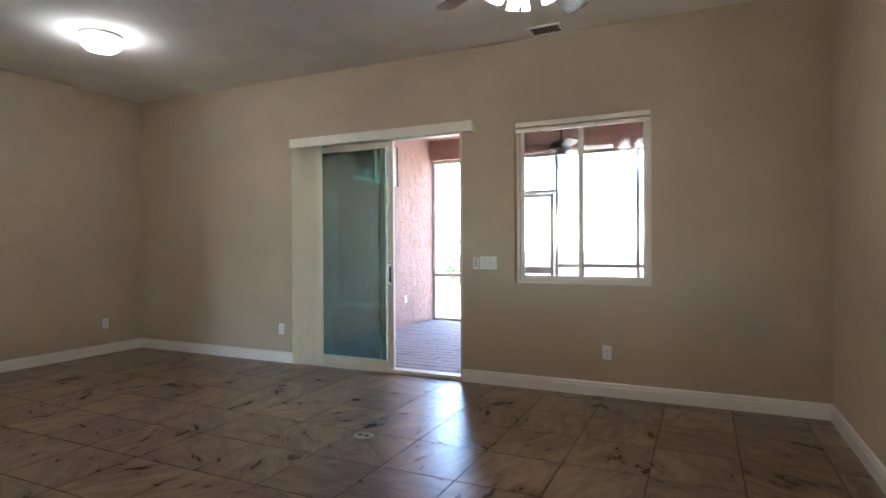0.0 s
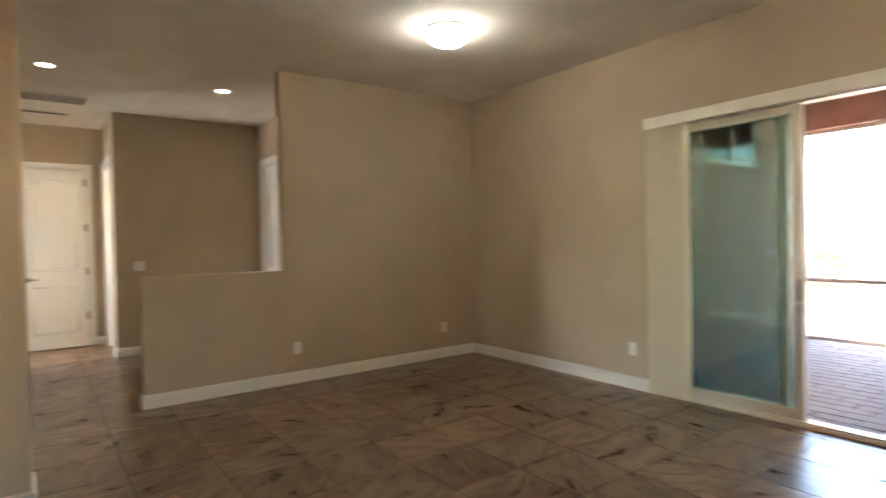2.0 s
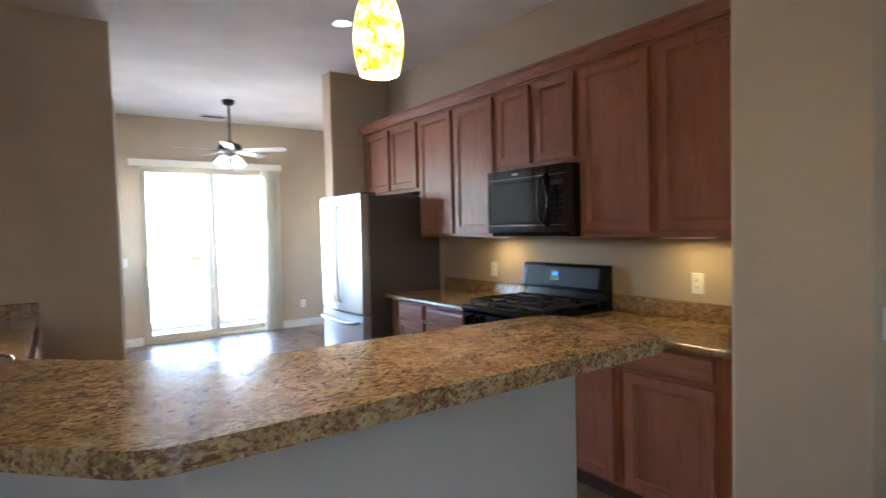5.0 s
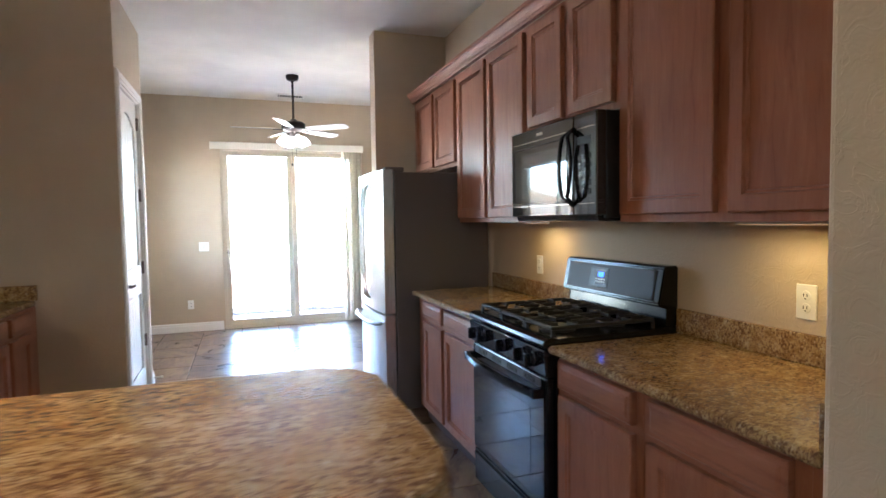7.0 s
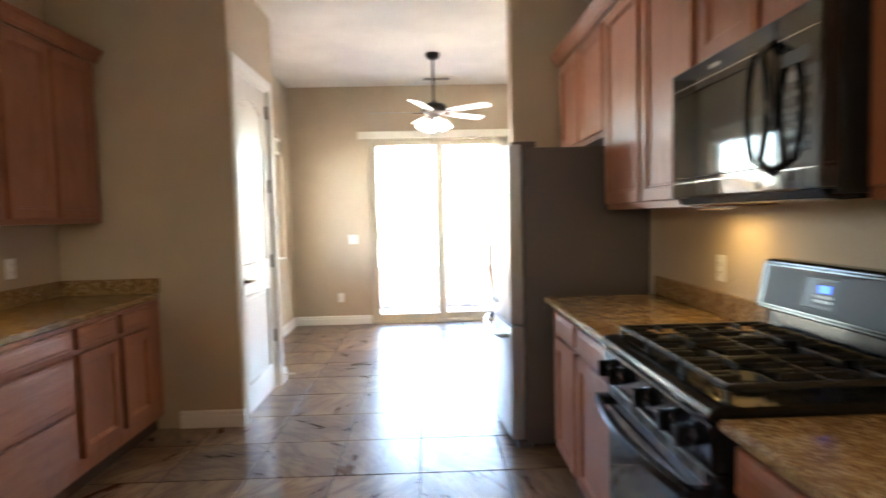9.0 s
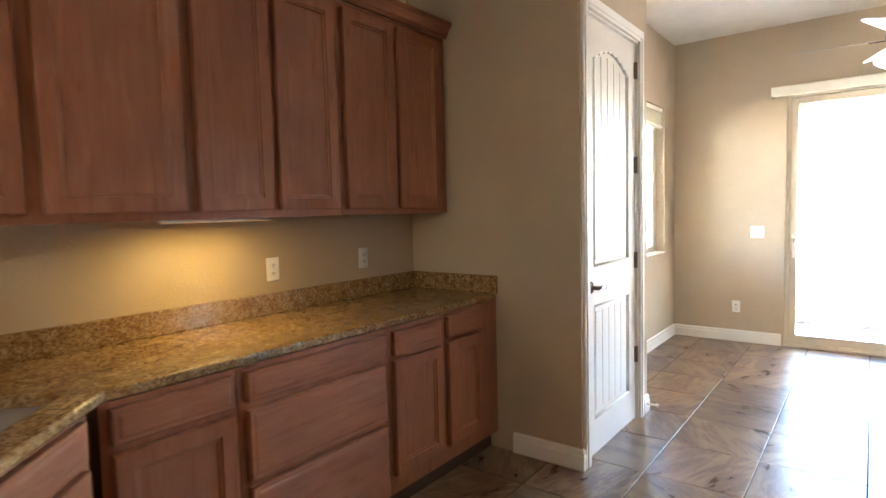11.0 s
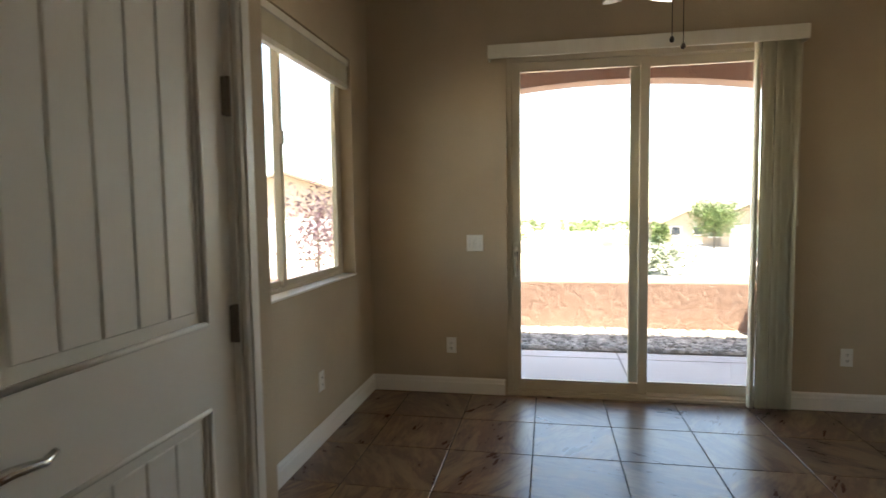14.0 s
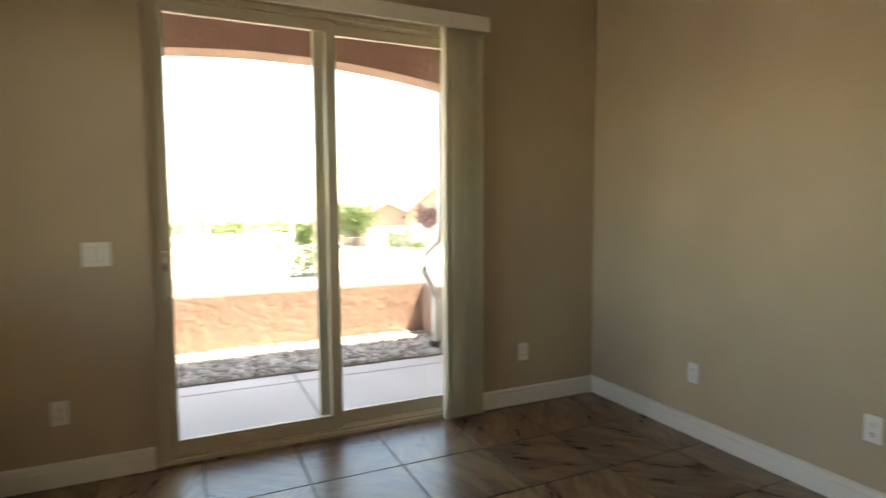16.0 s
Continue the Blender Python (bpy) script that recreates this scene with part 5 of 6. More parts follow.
def ceiling_fan(x, y, z_top, rod, turn, label, blade_mat, lantern=False, r=0.66, chains=(0.30, 0.33)):
    root = thing("ceiling_fan", (x, y, z_top), label, "ceiling fan")
    part("canopy", lathe([(0, 0), (0.070, 0), (0.072, -0.02), (0.060, -0.05), (0.030, -0.062), (0, -0.062)], (x, y, z_top - 0.0005), 24), BRONZE, root, "", True)
    part("downrod", tube([(x, y, z_top - 0.05), (x, y, z_top - rod)], 0.012, 10), BRONZE, root)
    z = z_top - rod
    part("motor", lathe([(0, 0.02), (0.03, 0.02), (0.045, 0.0), (0.105, -0.012), (0.128, -0.035), (0.130, -0.085), (0.11, -0.105), (0.075, -0.115), (0.060, -0.13), (0.055, -0.165), (0, -0.168)], (x, y, z), 28), BRONZE, root, "", True)
    zb = z - 0.098
    for i in range(5):
        a = radians(turn + 72 * i)
        m = Matrix.Translation((x, y, zb)) @ Matrix.Rotation(a, 4, "Z") @ Matrix.Rotation(radians(-12), 4, "X")
        arm = bmesh.new()
        box((0.09, -0.016, -0.004), (0.22, 0.016, 0.004), 0.002, m, arm, 1)
        part("blade_iron", arm, BRONZE, root)
        pts = [(0.17, -0.045), (0.30, -0.060), (r - 0.05, -0.068), (r - 0.012, -0.055), (r, -0.02), (r, 0.02), (r - 0.012, 0.055), (r - 0.05, 0.068), (0.30, 0.060), (0.17, 0.045)]
        bl = prism(pts, 0.005, 0.011)
        bl.transform(m)
        part("blade", bl, blade_mat, root)
    zl = z - 0.168
    if lantern:
        cage = bmesh.new()
        for k in range(6):
            a = k * math.pi / 3
            tube([(x + 0.075 * math.cos(a), y + 0.075 * math.sin(a), zl), (x + 0.085 * math.cos(a), y + 0.085 * math.sin(a), zl - 0.06), (x + 0.06 * math.cos(a), y + 0.06 * math.sin(a), zl - 0.15), (x + 0.02 * math.cos(a), y + 0.02 * math.sin(a), zl - 0.17)], 0.004, 6, cage)
        part("lantern_cage", cage, BRONZE, root)
        part("lantern_glass", lathe([(0, 0), (0.065, 0), (0.07, -0.06), (0.05, -0.14), (0, -0.15)], (x, y, zl), 20), GLASS, root, "", True)
    else:
        frosted = glow("frosted_fan_glass", (1, 0.97, 0.92), 0.22)
        for k in range(4):
            a = radians(turn + 20 + 90 * k)
            m = Matrix.Translation((x, y, zl + 0.02)) @ Matrix.Rotation(a, 4, "Z")
            part("light_arm", tube([m @ Vector((0.03, 0, 0)), m @ Vector((0.075, 0, 0.004)), m @ Vector((0.095, 0, -0.02))], 0.008, 8), BRONZE, root, "", True)
            sh = lathe([(0.018, 0.0), (0.028, -0.012), (0.045, -0.045), (0.052, -0.080), (0.060, -0.105), (0.057, -0.105), (0.049, -0.080), (0.042, -0.045), (0.024, -0.012), (0, -0.006)], (0, 0, 0), 20)
            sh.transform(m @ Matrix.Translation((0.095, 0, -0.02)) @ Matrix.Rotation(radians(-28), 4, "Y"))
            part("glass_shade", sh, frosted, root, "white frosted tulip glass shade", True)
        for dx, ln in zip((0.025, -0.02), chains):
            ch = tube([(x + dx, y + 0.03, zl), (x + dx, y + 0.03, zl - ln)], 0.0018, 6)
            lathe([(0, 0), (0.006, -0.004), (0.011, -0.016), (0.008, -0.026), (0, -0.03)], (x + dx, y + 0.03, zl - ln), 12, None, ch)
            part("pull_chain", ch, BRONZE, root)
    return root


BLADE_L = wood("washed_grey_wood", (0.40, 0.37, 0.34), (0.52, 0.49, 0.46), (0.60, 0.57, 0.54), (1.5, 1.5, 1.5), 0.35)
BLADE_D = wood("dark_walnut_blade", (0.05, 0.03, 0.022), (0.08, 0.05, 0.035), (0.11, 0.07, 0.05), (1.5, 1.5, 1.5), 0.3)
ceiling_fan(-3.752, -5.565, H, 0.50, 0, "dark bronze ceiling fan with pale blades and frosted glass lamps", BLADE_L)
ceiling_fan(-0.40, 2.74, H, 0.37, 6, "dark bronze ceiling fan with dark blades and lit glass lamps", BLADE_D, chains=(0.06, 0.12))
lamp("fan_lamp", "POINT", Matrix.Translation((-0.40, 2.74, 2.2)), 0.20, (1, 0.86, 0.66), radius=0.12)

# ---- outside ----
rnd = random.Random(7)


def ground_z(x, y):
    """The land falls away south of the house and lies level elsewhere."""
    d = max(0.0, -y - 9.9)
    z = -0.16
    z -= 0.05 * min(d, 50) + 0.03 * min(max(d - 50, 0), 3000)
    return z


bm = bmesh.new()
ys = [3000, 600, 150, 60, 30, 15, 5, 0, -5, -8, -9.9, -12, -16, -22, -30, -40, -50, -60, -80, -120, -200, -400, -900, -2500]
xs = [-3000, -800, -250, -100, -50, -25, -12, -6, 0, 6, 12, 25, 50, 100, 250, 800, 3000]
grid = [[bm.verts.new((x, y, ground_z(x, y))) for x in xs] for y in ys]
for a, b in zip(grid, grid[1:]):
    for i in range(len(xs) - 1):
        bm.faces.new((a[i], a[i + 1], b[i + 1], b[i]))
solid("ground", bm, EARTH, "pale dry gravelly ground sloping away from the house", "ground", "structure")


def strip(name, pts, lift, mat, label):
    """A ribbon laid on the ground along pairs of (x, y) edges."""
    bm = bmesh.new()
    rows = [[bm.verts.new((x, y, ground_z(x, y) + lift)) for x, y in pair] for pair in pts]
    for a, b in zip(rows, rows[1:]):
        bm.faces.new((a[0], a[1], b[1], b[0]))
    return solid(name, bm, mat, label, name, "structure")


strip("road", [((-80, -15.5), (-80, -22.5)), ((-40, -15.5), (-40, -22.5)), ((-12, -15.5), (-12, -22.5)), ((0, -15.5), (0, -22.5)), ((30, -15.5), (30, -22.5)), ((80, -15.5), (80, -22.5))], 0.02, ASPHALT, "sunlit grey asphalt street")
strip("pavement", [((-80, -13.6), (-80, -14.9)), ((-12, -13.6), (-12, -14.9)), ((0, -13.6), (0, -14.9)), ((80, -13.6), (80, -14.9))], 0.05, CONCRETE, "pale concrete pavement along the street")
GRASSY = plaster("dry_yellow_grass", (0.34, 0.32, 0.16), 0.95, 0.8, 6)
strip("field", [((-160, -95), (-160, -210)), ((-20, -95), (-20, -210)), ((160, -95), (160, -210))], 0.06, GRASSY, "dry yellow grass field in the distance")

# patio by the dining room
patio = solid("patio_slab", box((-6.2, -8.56, -0.22), (-1.2, -7.10, -0.075), 0.004), CONCRETE, "pale concrete patio slab with scored joints", "patio", "structure")
for lo, hi in (((-3.87, -8.555, -0.0749), (-3.858, -7.10, -0.0735)), ((-6.2, -8.33, -0.0749), (-1.2, -8.318, -0.0735))):
    part("joint", box(lo, hi), material("dark_joint", (0.16, 0.14, 0.13), 0.9), patio)

# arched porch front
bm = bmesh.new()
AX0, AX1, AY0, AY1 = -5.36, -2.22, -8.62, -8.36
arch = [(AX0 + (AX1 - AX0) * i / 20, 2.35 + 0.152 * (1 - (2 * i / 20 - 1) ** 2)) for i in range(21)]
for (xa, za), (xb, zb) in zip(arch, arch[1:]):
    vs = [bm.verts.new(p) for p in ((xa, AY0, za), (xb, AY0, zb), (xb, AY0, 3.35), (xa, AY0, 3.35), (xa, AY1, za), (xb, AY1, zb), (xb, AY1, 3.35), (xa, AY1, 3.35))]
    for f in ((0, 1, 2, 3), (7, 6, 5, 4), (0, 4, 5, 1), (3, 2, 6, 7)):
        bm.faces.new([vs[i] for i in f])
box((AX0 - 0.55, AY0, -0.15), (AX0, AY1, 3.35), 0.02, None, bm)
box((AX1, AY0, -0.15), (AX1 + 0.55, AY1, 3.35), 0.02, None, bm)
solid("porch_arch", bm, STUCCO, "terracotta stucco porch front with a shallow arch", "porch", "structure")
solid("porch_ceiling", box((-6.4, AY1 + 0.002, 2.76), (-1.3, -7.102, 2.90)), STUCCO, "terracotta stucco porch ceiling", "ceiling", "structure")
solid("roof", box((-10.6, -8.64, 3.36), (2.2, 8.8, 3.60), 0.03), ROOF, "flat roof over the house and porches", "roof", "structure")
for n, lo, hi in (("outer_wall_south", (-10.3, -7.22, -0.2), (SL_S[0] - 0.001, -7.102, 3.35)), ("outer_wall_south_east", (SL_S[1] + 0.001, -7.22, -0.2), (-1.62, -7.102, 3.35)), ("outer_wall_lintel", (SL_S[0] - 0.001, -7.22, SL_S[3]), (SL_S[1] + 0.001, -7.102, 3.35))):
    solid("wall_" + n, box(lo, hi), STUCCO, "terracotta stucco outer wall", "wall", "structure")

# low stucco garden wall with a return
gw = bmesh.new()
box((-5.64, -9.74, -0.3), (2.5, -9.54, 0.505), 0.03, None, gw, 3)
box((-5.64, -9.54, -0.3), (-5.45, -8.64, 0.505), 0.03, None, gw, 3)
solid("garden_wall", gw, STUCCO, "low terracotta stucco garden wall with trowelled relief", "wall", "structure")
dsp = thing("downspout", (-5.33, -8.75, 0), "white painted downspout with a black drain boot", "downspout")
part("pipe", tube([(-5.29, -8.66, 2.6), (-5.29, -8.66, 1.15), (-5.27, -8.68, 1.0), (-5.16, -8.74, 0.88), (-5.15, -8.75, 0.70), (-5.23, -8.72, 0.55), (-5.25, -8.72, 0.42), (-5.25, -8.72, 0.02)], 0.035, 10), TRIM, dsp, "", True)
part("boot", tube([(-5.25, -8.72, 0.03), (-5.24, -8.74, -0.08), (-5.21, -8.80, -0.14)], [0.045, 0.05, 0.055], 10), SLOT, dsp)

PEBBLE = material("grey_river_pebble", (0.3, 0.28, 0.26), 0.8)
n_, k_, b_ = nodes_of(PEBBLE)
g_ = n_.new("ShaderNodeNewGeometry")
to_color(PEBBLE, ramp(PEBBLE, g_.outputs["Random Per Island"], [(0.0, (0.13, 0.12, 0.11)), (0.5, (0.30, 0.28, 0.26)), (1.0, (0.50, 0.47, 0.43))], False))


def pebbles(name, x0, x1, y0, y1, n, z, big=0.05):
    vs, fs = [], []
    for _ in range(n):
        x, y, r = rnd.uniform(x0, x1), rnd.uniform(y0, y1), rnd.uniform(0.016, big)
        a, q = rnd.uniform(0, 6.28), rnd.uniform(0.55, 0.9)
        k = len(vs)
        for ring, zz in ((1.0, 0.0), (0.65, 0.55)):
            for i in range(6):
                t = a + i * math.pi / 3
                rr = r * ring * rnd.uniform(0.8, 1.15)
                vs.append((x + rr * math.cos(t), y + rr * q * math.sin(t), z + r * zz))
        vs.append((x, y, z + r * 0.75))
        for i in range(6):
            j = (i + 1) % 6
            fs += [(k + i, k + j, k + 6 + j, k + 6 + i), (k + 6 + i, k + 6 + j, k + 12)]
    me = bpy.data.meshes.new(name)
    me.from_pydata(vs, [], fs)
    me.materials.append(PEBBLE)
    return tagged(new(name, me), "grey and white river pebbles beside the patio", "pebbles", "", "stuff")


# Grit colour is darkened to hold the shade under the pebbles.
solid("gravel_bed", box((-5.42, -9.55, -0.25), (-1.0, -8.562, -0.06)), material("shaded_grit", (0.20, 0.185, 0.17), 0.95), "grey grit bed under the river pebbles, darkened for shade", "ground", "structure")
pebbles("pebbles", -5.40, -1.2, -9.53, -8.57, 5200, -0.06)


def leaf_material(name, a, b):
    m = material(name, a, 0.6)
    n, k, p = nodes_of(m)
    g = n.new("ShaderNodeNewGeometry")
    to_color(m, ramp(m, g.outputs["Random Per Island"], [(0.0, a), (1.0, b)], False))
    return m


GREEN = leaf_material("green_leaves", (0.045, 0.085, 0.025), (0.13, 0.19, 0.06))
PLUM = leaf_material("plum_leaves", (0.045, 0.020, 0.030), (0.12, 0.055, 0.075))
SAGE = leaf_material("sage_leaves", (0.09, 0.12, 0.07), (0.20, 0.24, 0.16))
BARK = plaster("grey_brown_bark", (0.13, 0.10, 0.08), 0.9, 0.9, 40)


def tree(name, x, y, z, h, r, trunk, leaves, size, n, label, seed, squash=1.0):
    """Tapered trunk, forked limbs, and a crown of separate leaves gathered in uneven clumps."""
    q = random.Random(seed)
    root = thing(name, (x, y, z), label, "tree" if trunk > 0.2 else "shrub")
    wood_bm = bmesh.new()
    top = h * 0.62
    lean = q.uniform(-0.06, 0.06) * h
    tr = max(0.012, h * 0.016)
    tube([(x, y, z), (x + lean * 0.3, y, z + top * 0.4), (x + lean, y, z + top), (x + lean * 1.2, y, z + h * 0.85)], [tr * 1.25, tr, tr * 0.7, tr * 0.25], 8, wood_bm)
    ends = []
    for i in range(11):
        a = i * 2.4 + q.uniform(-0.4, 0.4)
        s = trunk * h + (h * 0.8 - trunk * h) * i / 11
        reach = r * (0.5 + 0.5 * math.sin(math.pi * (0.2 + 0.7 * i / 11))) * q.uniform(0.75, 1.1)
        e = (x + lean * s / h + reach * math.cos(a), y + reach * math.sin(a), z + s + reach * q.uniform(0.35, 0.8) * squash)
        mid = (x + lean * s / h + reach * 0.45 * math.cos(a), y + reach * 0.45 * math.sin(a), z + s + reach * 0.22)
        tube([(x + lean * s / h, y, z + s), mid, e], [tr * 0.5, tr * 0.35, tr * 0.12], 6, wood_bm)
        ends += [e, mid]
    part("trunk", wood_bm, BARK, root)
    vs, fs = [], []
    for i in range(n):
        c = q.choice(ends)
        spread = r * 0.34
        p = Vector((c[0] + q.gauss(0, spread), c[1] + q.gauss(0, spread), max(z + trunk * h * 0.85, c[2] + q.gauss(0, spread * 0.8 * squash))))
        u = Vector((q.uniform(-1, 1), q.uniform(-1, 1), q.uniform(-1, 1))).normalized()
        v = u.orthogonal().normalized()
        s = size * q.uniform(0.6, 1.3)
        k = len(vs)
        vs += [tuple(p - u * s), tuple(p + v * s * 0.45), tuple(p + u * s), tuple(p - v * s * 0.45)]
        fs.append((k, k + 1, k + 2, k + 3))
    me = bpy.data.meshes.new("crown")
    me.from_pydata(vs, [], fs)
    me.materials.append(leaves)
    cr = new("crown", me)
    cr.parent = root
    cr.matrix_parent_inverse = ROOTS[root].inverted()
    return root


def along(bearing, dist, eye=(-3.04, -3.8)):
    a = radians(bearing)
    x, y = eye[0] - dist * math.sin(a), eye[1] - dist * math.cos(a)
    return x, y, ground_z(x, y)


tree("shade_tree", *along(15.7, 46), 4.0, 1.3, 0.35, GREEN, 0.11, 4200, "leafy green shade tree across the street", 3)
tree("shade_tree", *along(10.8, 60), 2.6, 0.75, 0.15, GREEN, 0.16, 1500, "dense green tree beside the street", 5)
tree("plum_tree", *along(23.3, 44), 3.6, 1.0, 0.45, PLUM, 0.12, 1700, "small round plum-leaved tree before a house", 8)
tree("plum_tree", 1.95, -14.9, ground_z(1.9, -14.9), 2.35, 0.62, 0.25, PLUM, 0.05, 1500, "slender plum-leaved young tree near the street", 11, 1.3)
for b, d, h, r, mt, s in ((20.2, 38, 1.5, 0.8, SAGE, 1), (8.2, 56, 1.2, 0.9, GREEN, 2), (-2.5, 40, 2.0, 1.0, GREEN, 4), (11.6, 17, 0.75, 0.75, SAGE, 6), (22.4, 41, 0.5, 0.7, GREEN, 9), (6.0, 55, 0.6, 0.8, SAGE, 12), (19.6, 42, 1.6, 0.45, SAGE, 13)):
    tree("shrub", *along(b, d), h, r, 0.03, mt, 0.07, 900, "rounded green garden shrub on gravel", 20 + s, 0.8)

FASCIA = material("white_fascia_paint", (0.75, 0.72, 0.68), 0.5)
PANE_FAR = material("dark_far_window", (0.05, 0.06, 0.07), 0.1)


def house(x, y, z, turn, w, d, h, gable, label, garage=True):
    """A one-storey stucco house; its gabled front faces local -y."""
    root = thing("house", (x, y, z), label, "house")
    m = Matrix.Translation((x, y, z)) @ Matrix.Rotation(radians(turn), 4, "Z")
    wl = part("wall", box((-w / 2, 0, -1.0), (w / 2, d, h), 0, m), STUCCO_TAN, root)
    gb = bmesh.new()
    q = [gb.verts.new(p) for p in ((-w / 2, 0, h), (w / 2, 0, h), (0, 0, h + gable), (-w / 2, d, h), (w / 2, d, h), (0, d, h + gable))]
    gb.faces.new((q[0], q[1], q[2]))
    gb.faces.new((q[4], q[3], q[5]))
    gb.transform(m)
    part("gable", gb, STUCCO_TAN, root)
    for s in (-1, 1):
        rf = bmesh.new()
        o, t = 0.45, 0.16
        sl = gable / (w / 2)
        pr = [(0, h + gable + 0.02), (s * (w / 2 + o), h - o * sl + 0.02), (s * (w / 2 + o), h - o * sl + t), (0, h + gable + t)]
        a = [rf.verts.new((px, -o, pz)) for px, pz in pr]
        b = [rf.verts.new((px, d + o, pz)) for px, pz in pr]
        for i in range(4):
            rf.faces.new((a[i], a[(i + 1) % 4], b[(i + 1) % 4], b[i]))
        rf.faces.new(a)
        rf.faces.new(b[::-1])
        rf.transform(m)
        part("roof", rf, ROOF, root)
    if garage:
        gd = part("garage_door", box((-2.4, -0.06, 0), (2.4, 0.0, 2.2), 0.01, m), FASCIA, root, "pale sectional garage door")
        for i in range(4):
            for j in range(4):
                part("door_panel", box((-2.25 + j * 1.15, -0.075, 0.1 + i * 0.53), (-1.2 + j * 1.15, -0.058, 0.52 + i * 0.53), 0.01, m, seg=1), FASCIA, gd)
    for wx in ((w / 2 - 1.1,) if garage else (-w / 4, w / 4)):
        win = part("window", box((wx - 0.65, -0.05, 0.9), (wx + 0.65, -0.005, 2.1), 0, m), FASCIA, root)
        part("pane", box((wx - 0.55, -0.06, 1.0), (wx + 0.55, -0.052, 2.0), 0, m), PANE_FAR, win)
    return root


for bearing, dist, skew, w, d, h, gable, label, garage in (
        (19.2, 60, -6, 6.4, 9, 2.9, 1.5, "pale stucco house with a gabled garage front", True),
        (24.0, 52, -4, 5.6, 9, 3.0, 2.4, "tan stucco house with a steep gable", True),
        (16.8, 64, -6, 5.0, 8, 2.4, 0.7, "low stucco house with a dark porch behind a tree", False),
        (13.2, 76, 18, 5.5, 8, 2.6, 1.3, "low tan stucco house down the street", False)):
    hx, hy, hz = along(bearing, dist)
    house(hx, hy, hz, 180 - bearing + skew, w, d, h, gable, label, garage)
house(10.6, -30.5, -1.15, 200, 11.0, 10, 2.65, 1.85, "tan stucco neighbouring house with a broad gable and garage")
gwm = solid("retaining_wall", box((0.2, -11.9, -0.4), (5.5, -11.7, 0.12), 0.02), CONCRETE, "low pale garden wall beside the street", "wall", "structure")
for k in range(7):
    sx, sy = 0.05 + 0.28 * (k % 4) + rnd.uniform(-0.05, 0.05), -11.5 + 0.3 * (k // 4)
    bm = bmesh.new()
    bmesh.ops.create_icosphere(bm, subdivisions=2, radius=0.16)
    for v in bm.verts:
        v.co *= 1 + 0.35 * noise.noise(v.co * 7 + Vector((k, 0, 0)))
        v.co.z *= 0.7
    bm.transform(Matrix.Translation((sx, sy, -0.17)))
    solid("boulder", bm, BLOCK, "rough tan landscape boulder on gravel", "boulder", group="boulders")


def treeline(name, n, d0, d1, b0, b1, label, seed):
    q = random.Random(seed)
    vs, fs = [], []
    for _ in range(n):
        x, y, z = along(q.uniform(b0, b1), q.uniform(d0, d1))
        r, h = q.uniform(1.5, 4.0), q.uniform(2.5, 5.5)
        for i in range(34):
            p = Vector((x + q.gauss(0, r * 0.6), y + q.gauss(0, r * 0.6), z + h * q.uniform(0.1, 1.0)))
            u = Vector((q.uniform(-1, 1), q.uniform(-1, 1), q.uniform(-1, 1))).normalized()
            v = u.orthogonal().normalized()
            s = q.uniform(0.5, 1.1)
            k = len(vs)
            vs += [tuple(p - u * s), tuple(p + v * s * 0.6), tuple(p + u * s), tuple(p - v * s * 0.6)]
            fs.append((k, k + 1, k + 2, k + 3))
    me = bpy.data.meshes.new(name)
    me.from_pydata(vs, [], fs)
    me.materials.append(GREEN)
    return tagged(new(name, me), label, "trees", "", "stuff")


treeline("distant_trees", 130, 190, 300, -30, 50, "line of distant green trees across the valley", 4)

# ---- covered porch to the north ----
PW, PN = -3.85, 8.80
porch_floor = solid("porch_floor", box((-4.1, 5.081, -0.3), (2.2, 9.02, -0.045)), material("paver_joint_sand", (0.12, 0.10, 0.09), 0.95), "grey brick paver porch floor in a running bond", "floor", "structure")
wall("wall_porch_west", "y", PW - 0.2, PW, 5.08, PN + 0.2, [(6.45, 7.64, 2.14, 2.74)], 3.35, -0.2, STUCCO, "terracotta stucco porch wall with rough trowelled relief")
wm = facing(PW, 6.45, 2.14, 90)
slider_window("window_3", wm, 1.19, 0.60, FASCIA, "small white framed high window in the stucco wall", 0.02)
# Unseen panel added so that no outside light shows through the high window.
solid("wall_porch_room_behind", box((PW - 0.32, 6.35, 2.0), (PW - 0.204, 7.75, 2.85)), WALL, "plain panel added behind the high window to block light", "wall", "structure")
wall("wall_outer_north", "x", 5.081, 5.16, PW, 2.2, [(SL_N[0], SL_N[1], -0.2, SL_N[3]), WIN_N], 3.35, -0.2, STUCCO, "terracotta stucco outer wall")
wall("wall_porch_east", "y", 2.0, 2.2, 5.16, PN + 0.2, [], 3.35, -0.2, STUCCO, "terracotta stucco porch wall")
solid("porch_beam", box((PW, PN - 0.06, 2.68), (2.0, PN + 0.2, 3.35), 0.015), STUCCO, "terracotta stucco porch beam", "beam", "structure")
solid("porch_ceiling_north", box((PW, 5.162, 3.02), (1.999, PN - 0.062, 3.14)), plaster("porch_ceiling_paint", (0.40, 0.24, 0.18), 0.9, 0.6, 20), "terracotta painted porch ceiling", "ceiling", "structure")
SCREEN = material("beige_screen_frame", (0.55, 0.49, 0.43), 0.5)
scr = thing("porch_screen", (-1, PN, -0.05), "beige aluminium screen frame across the porch", "screen")
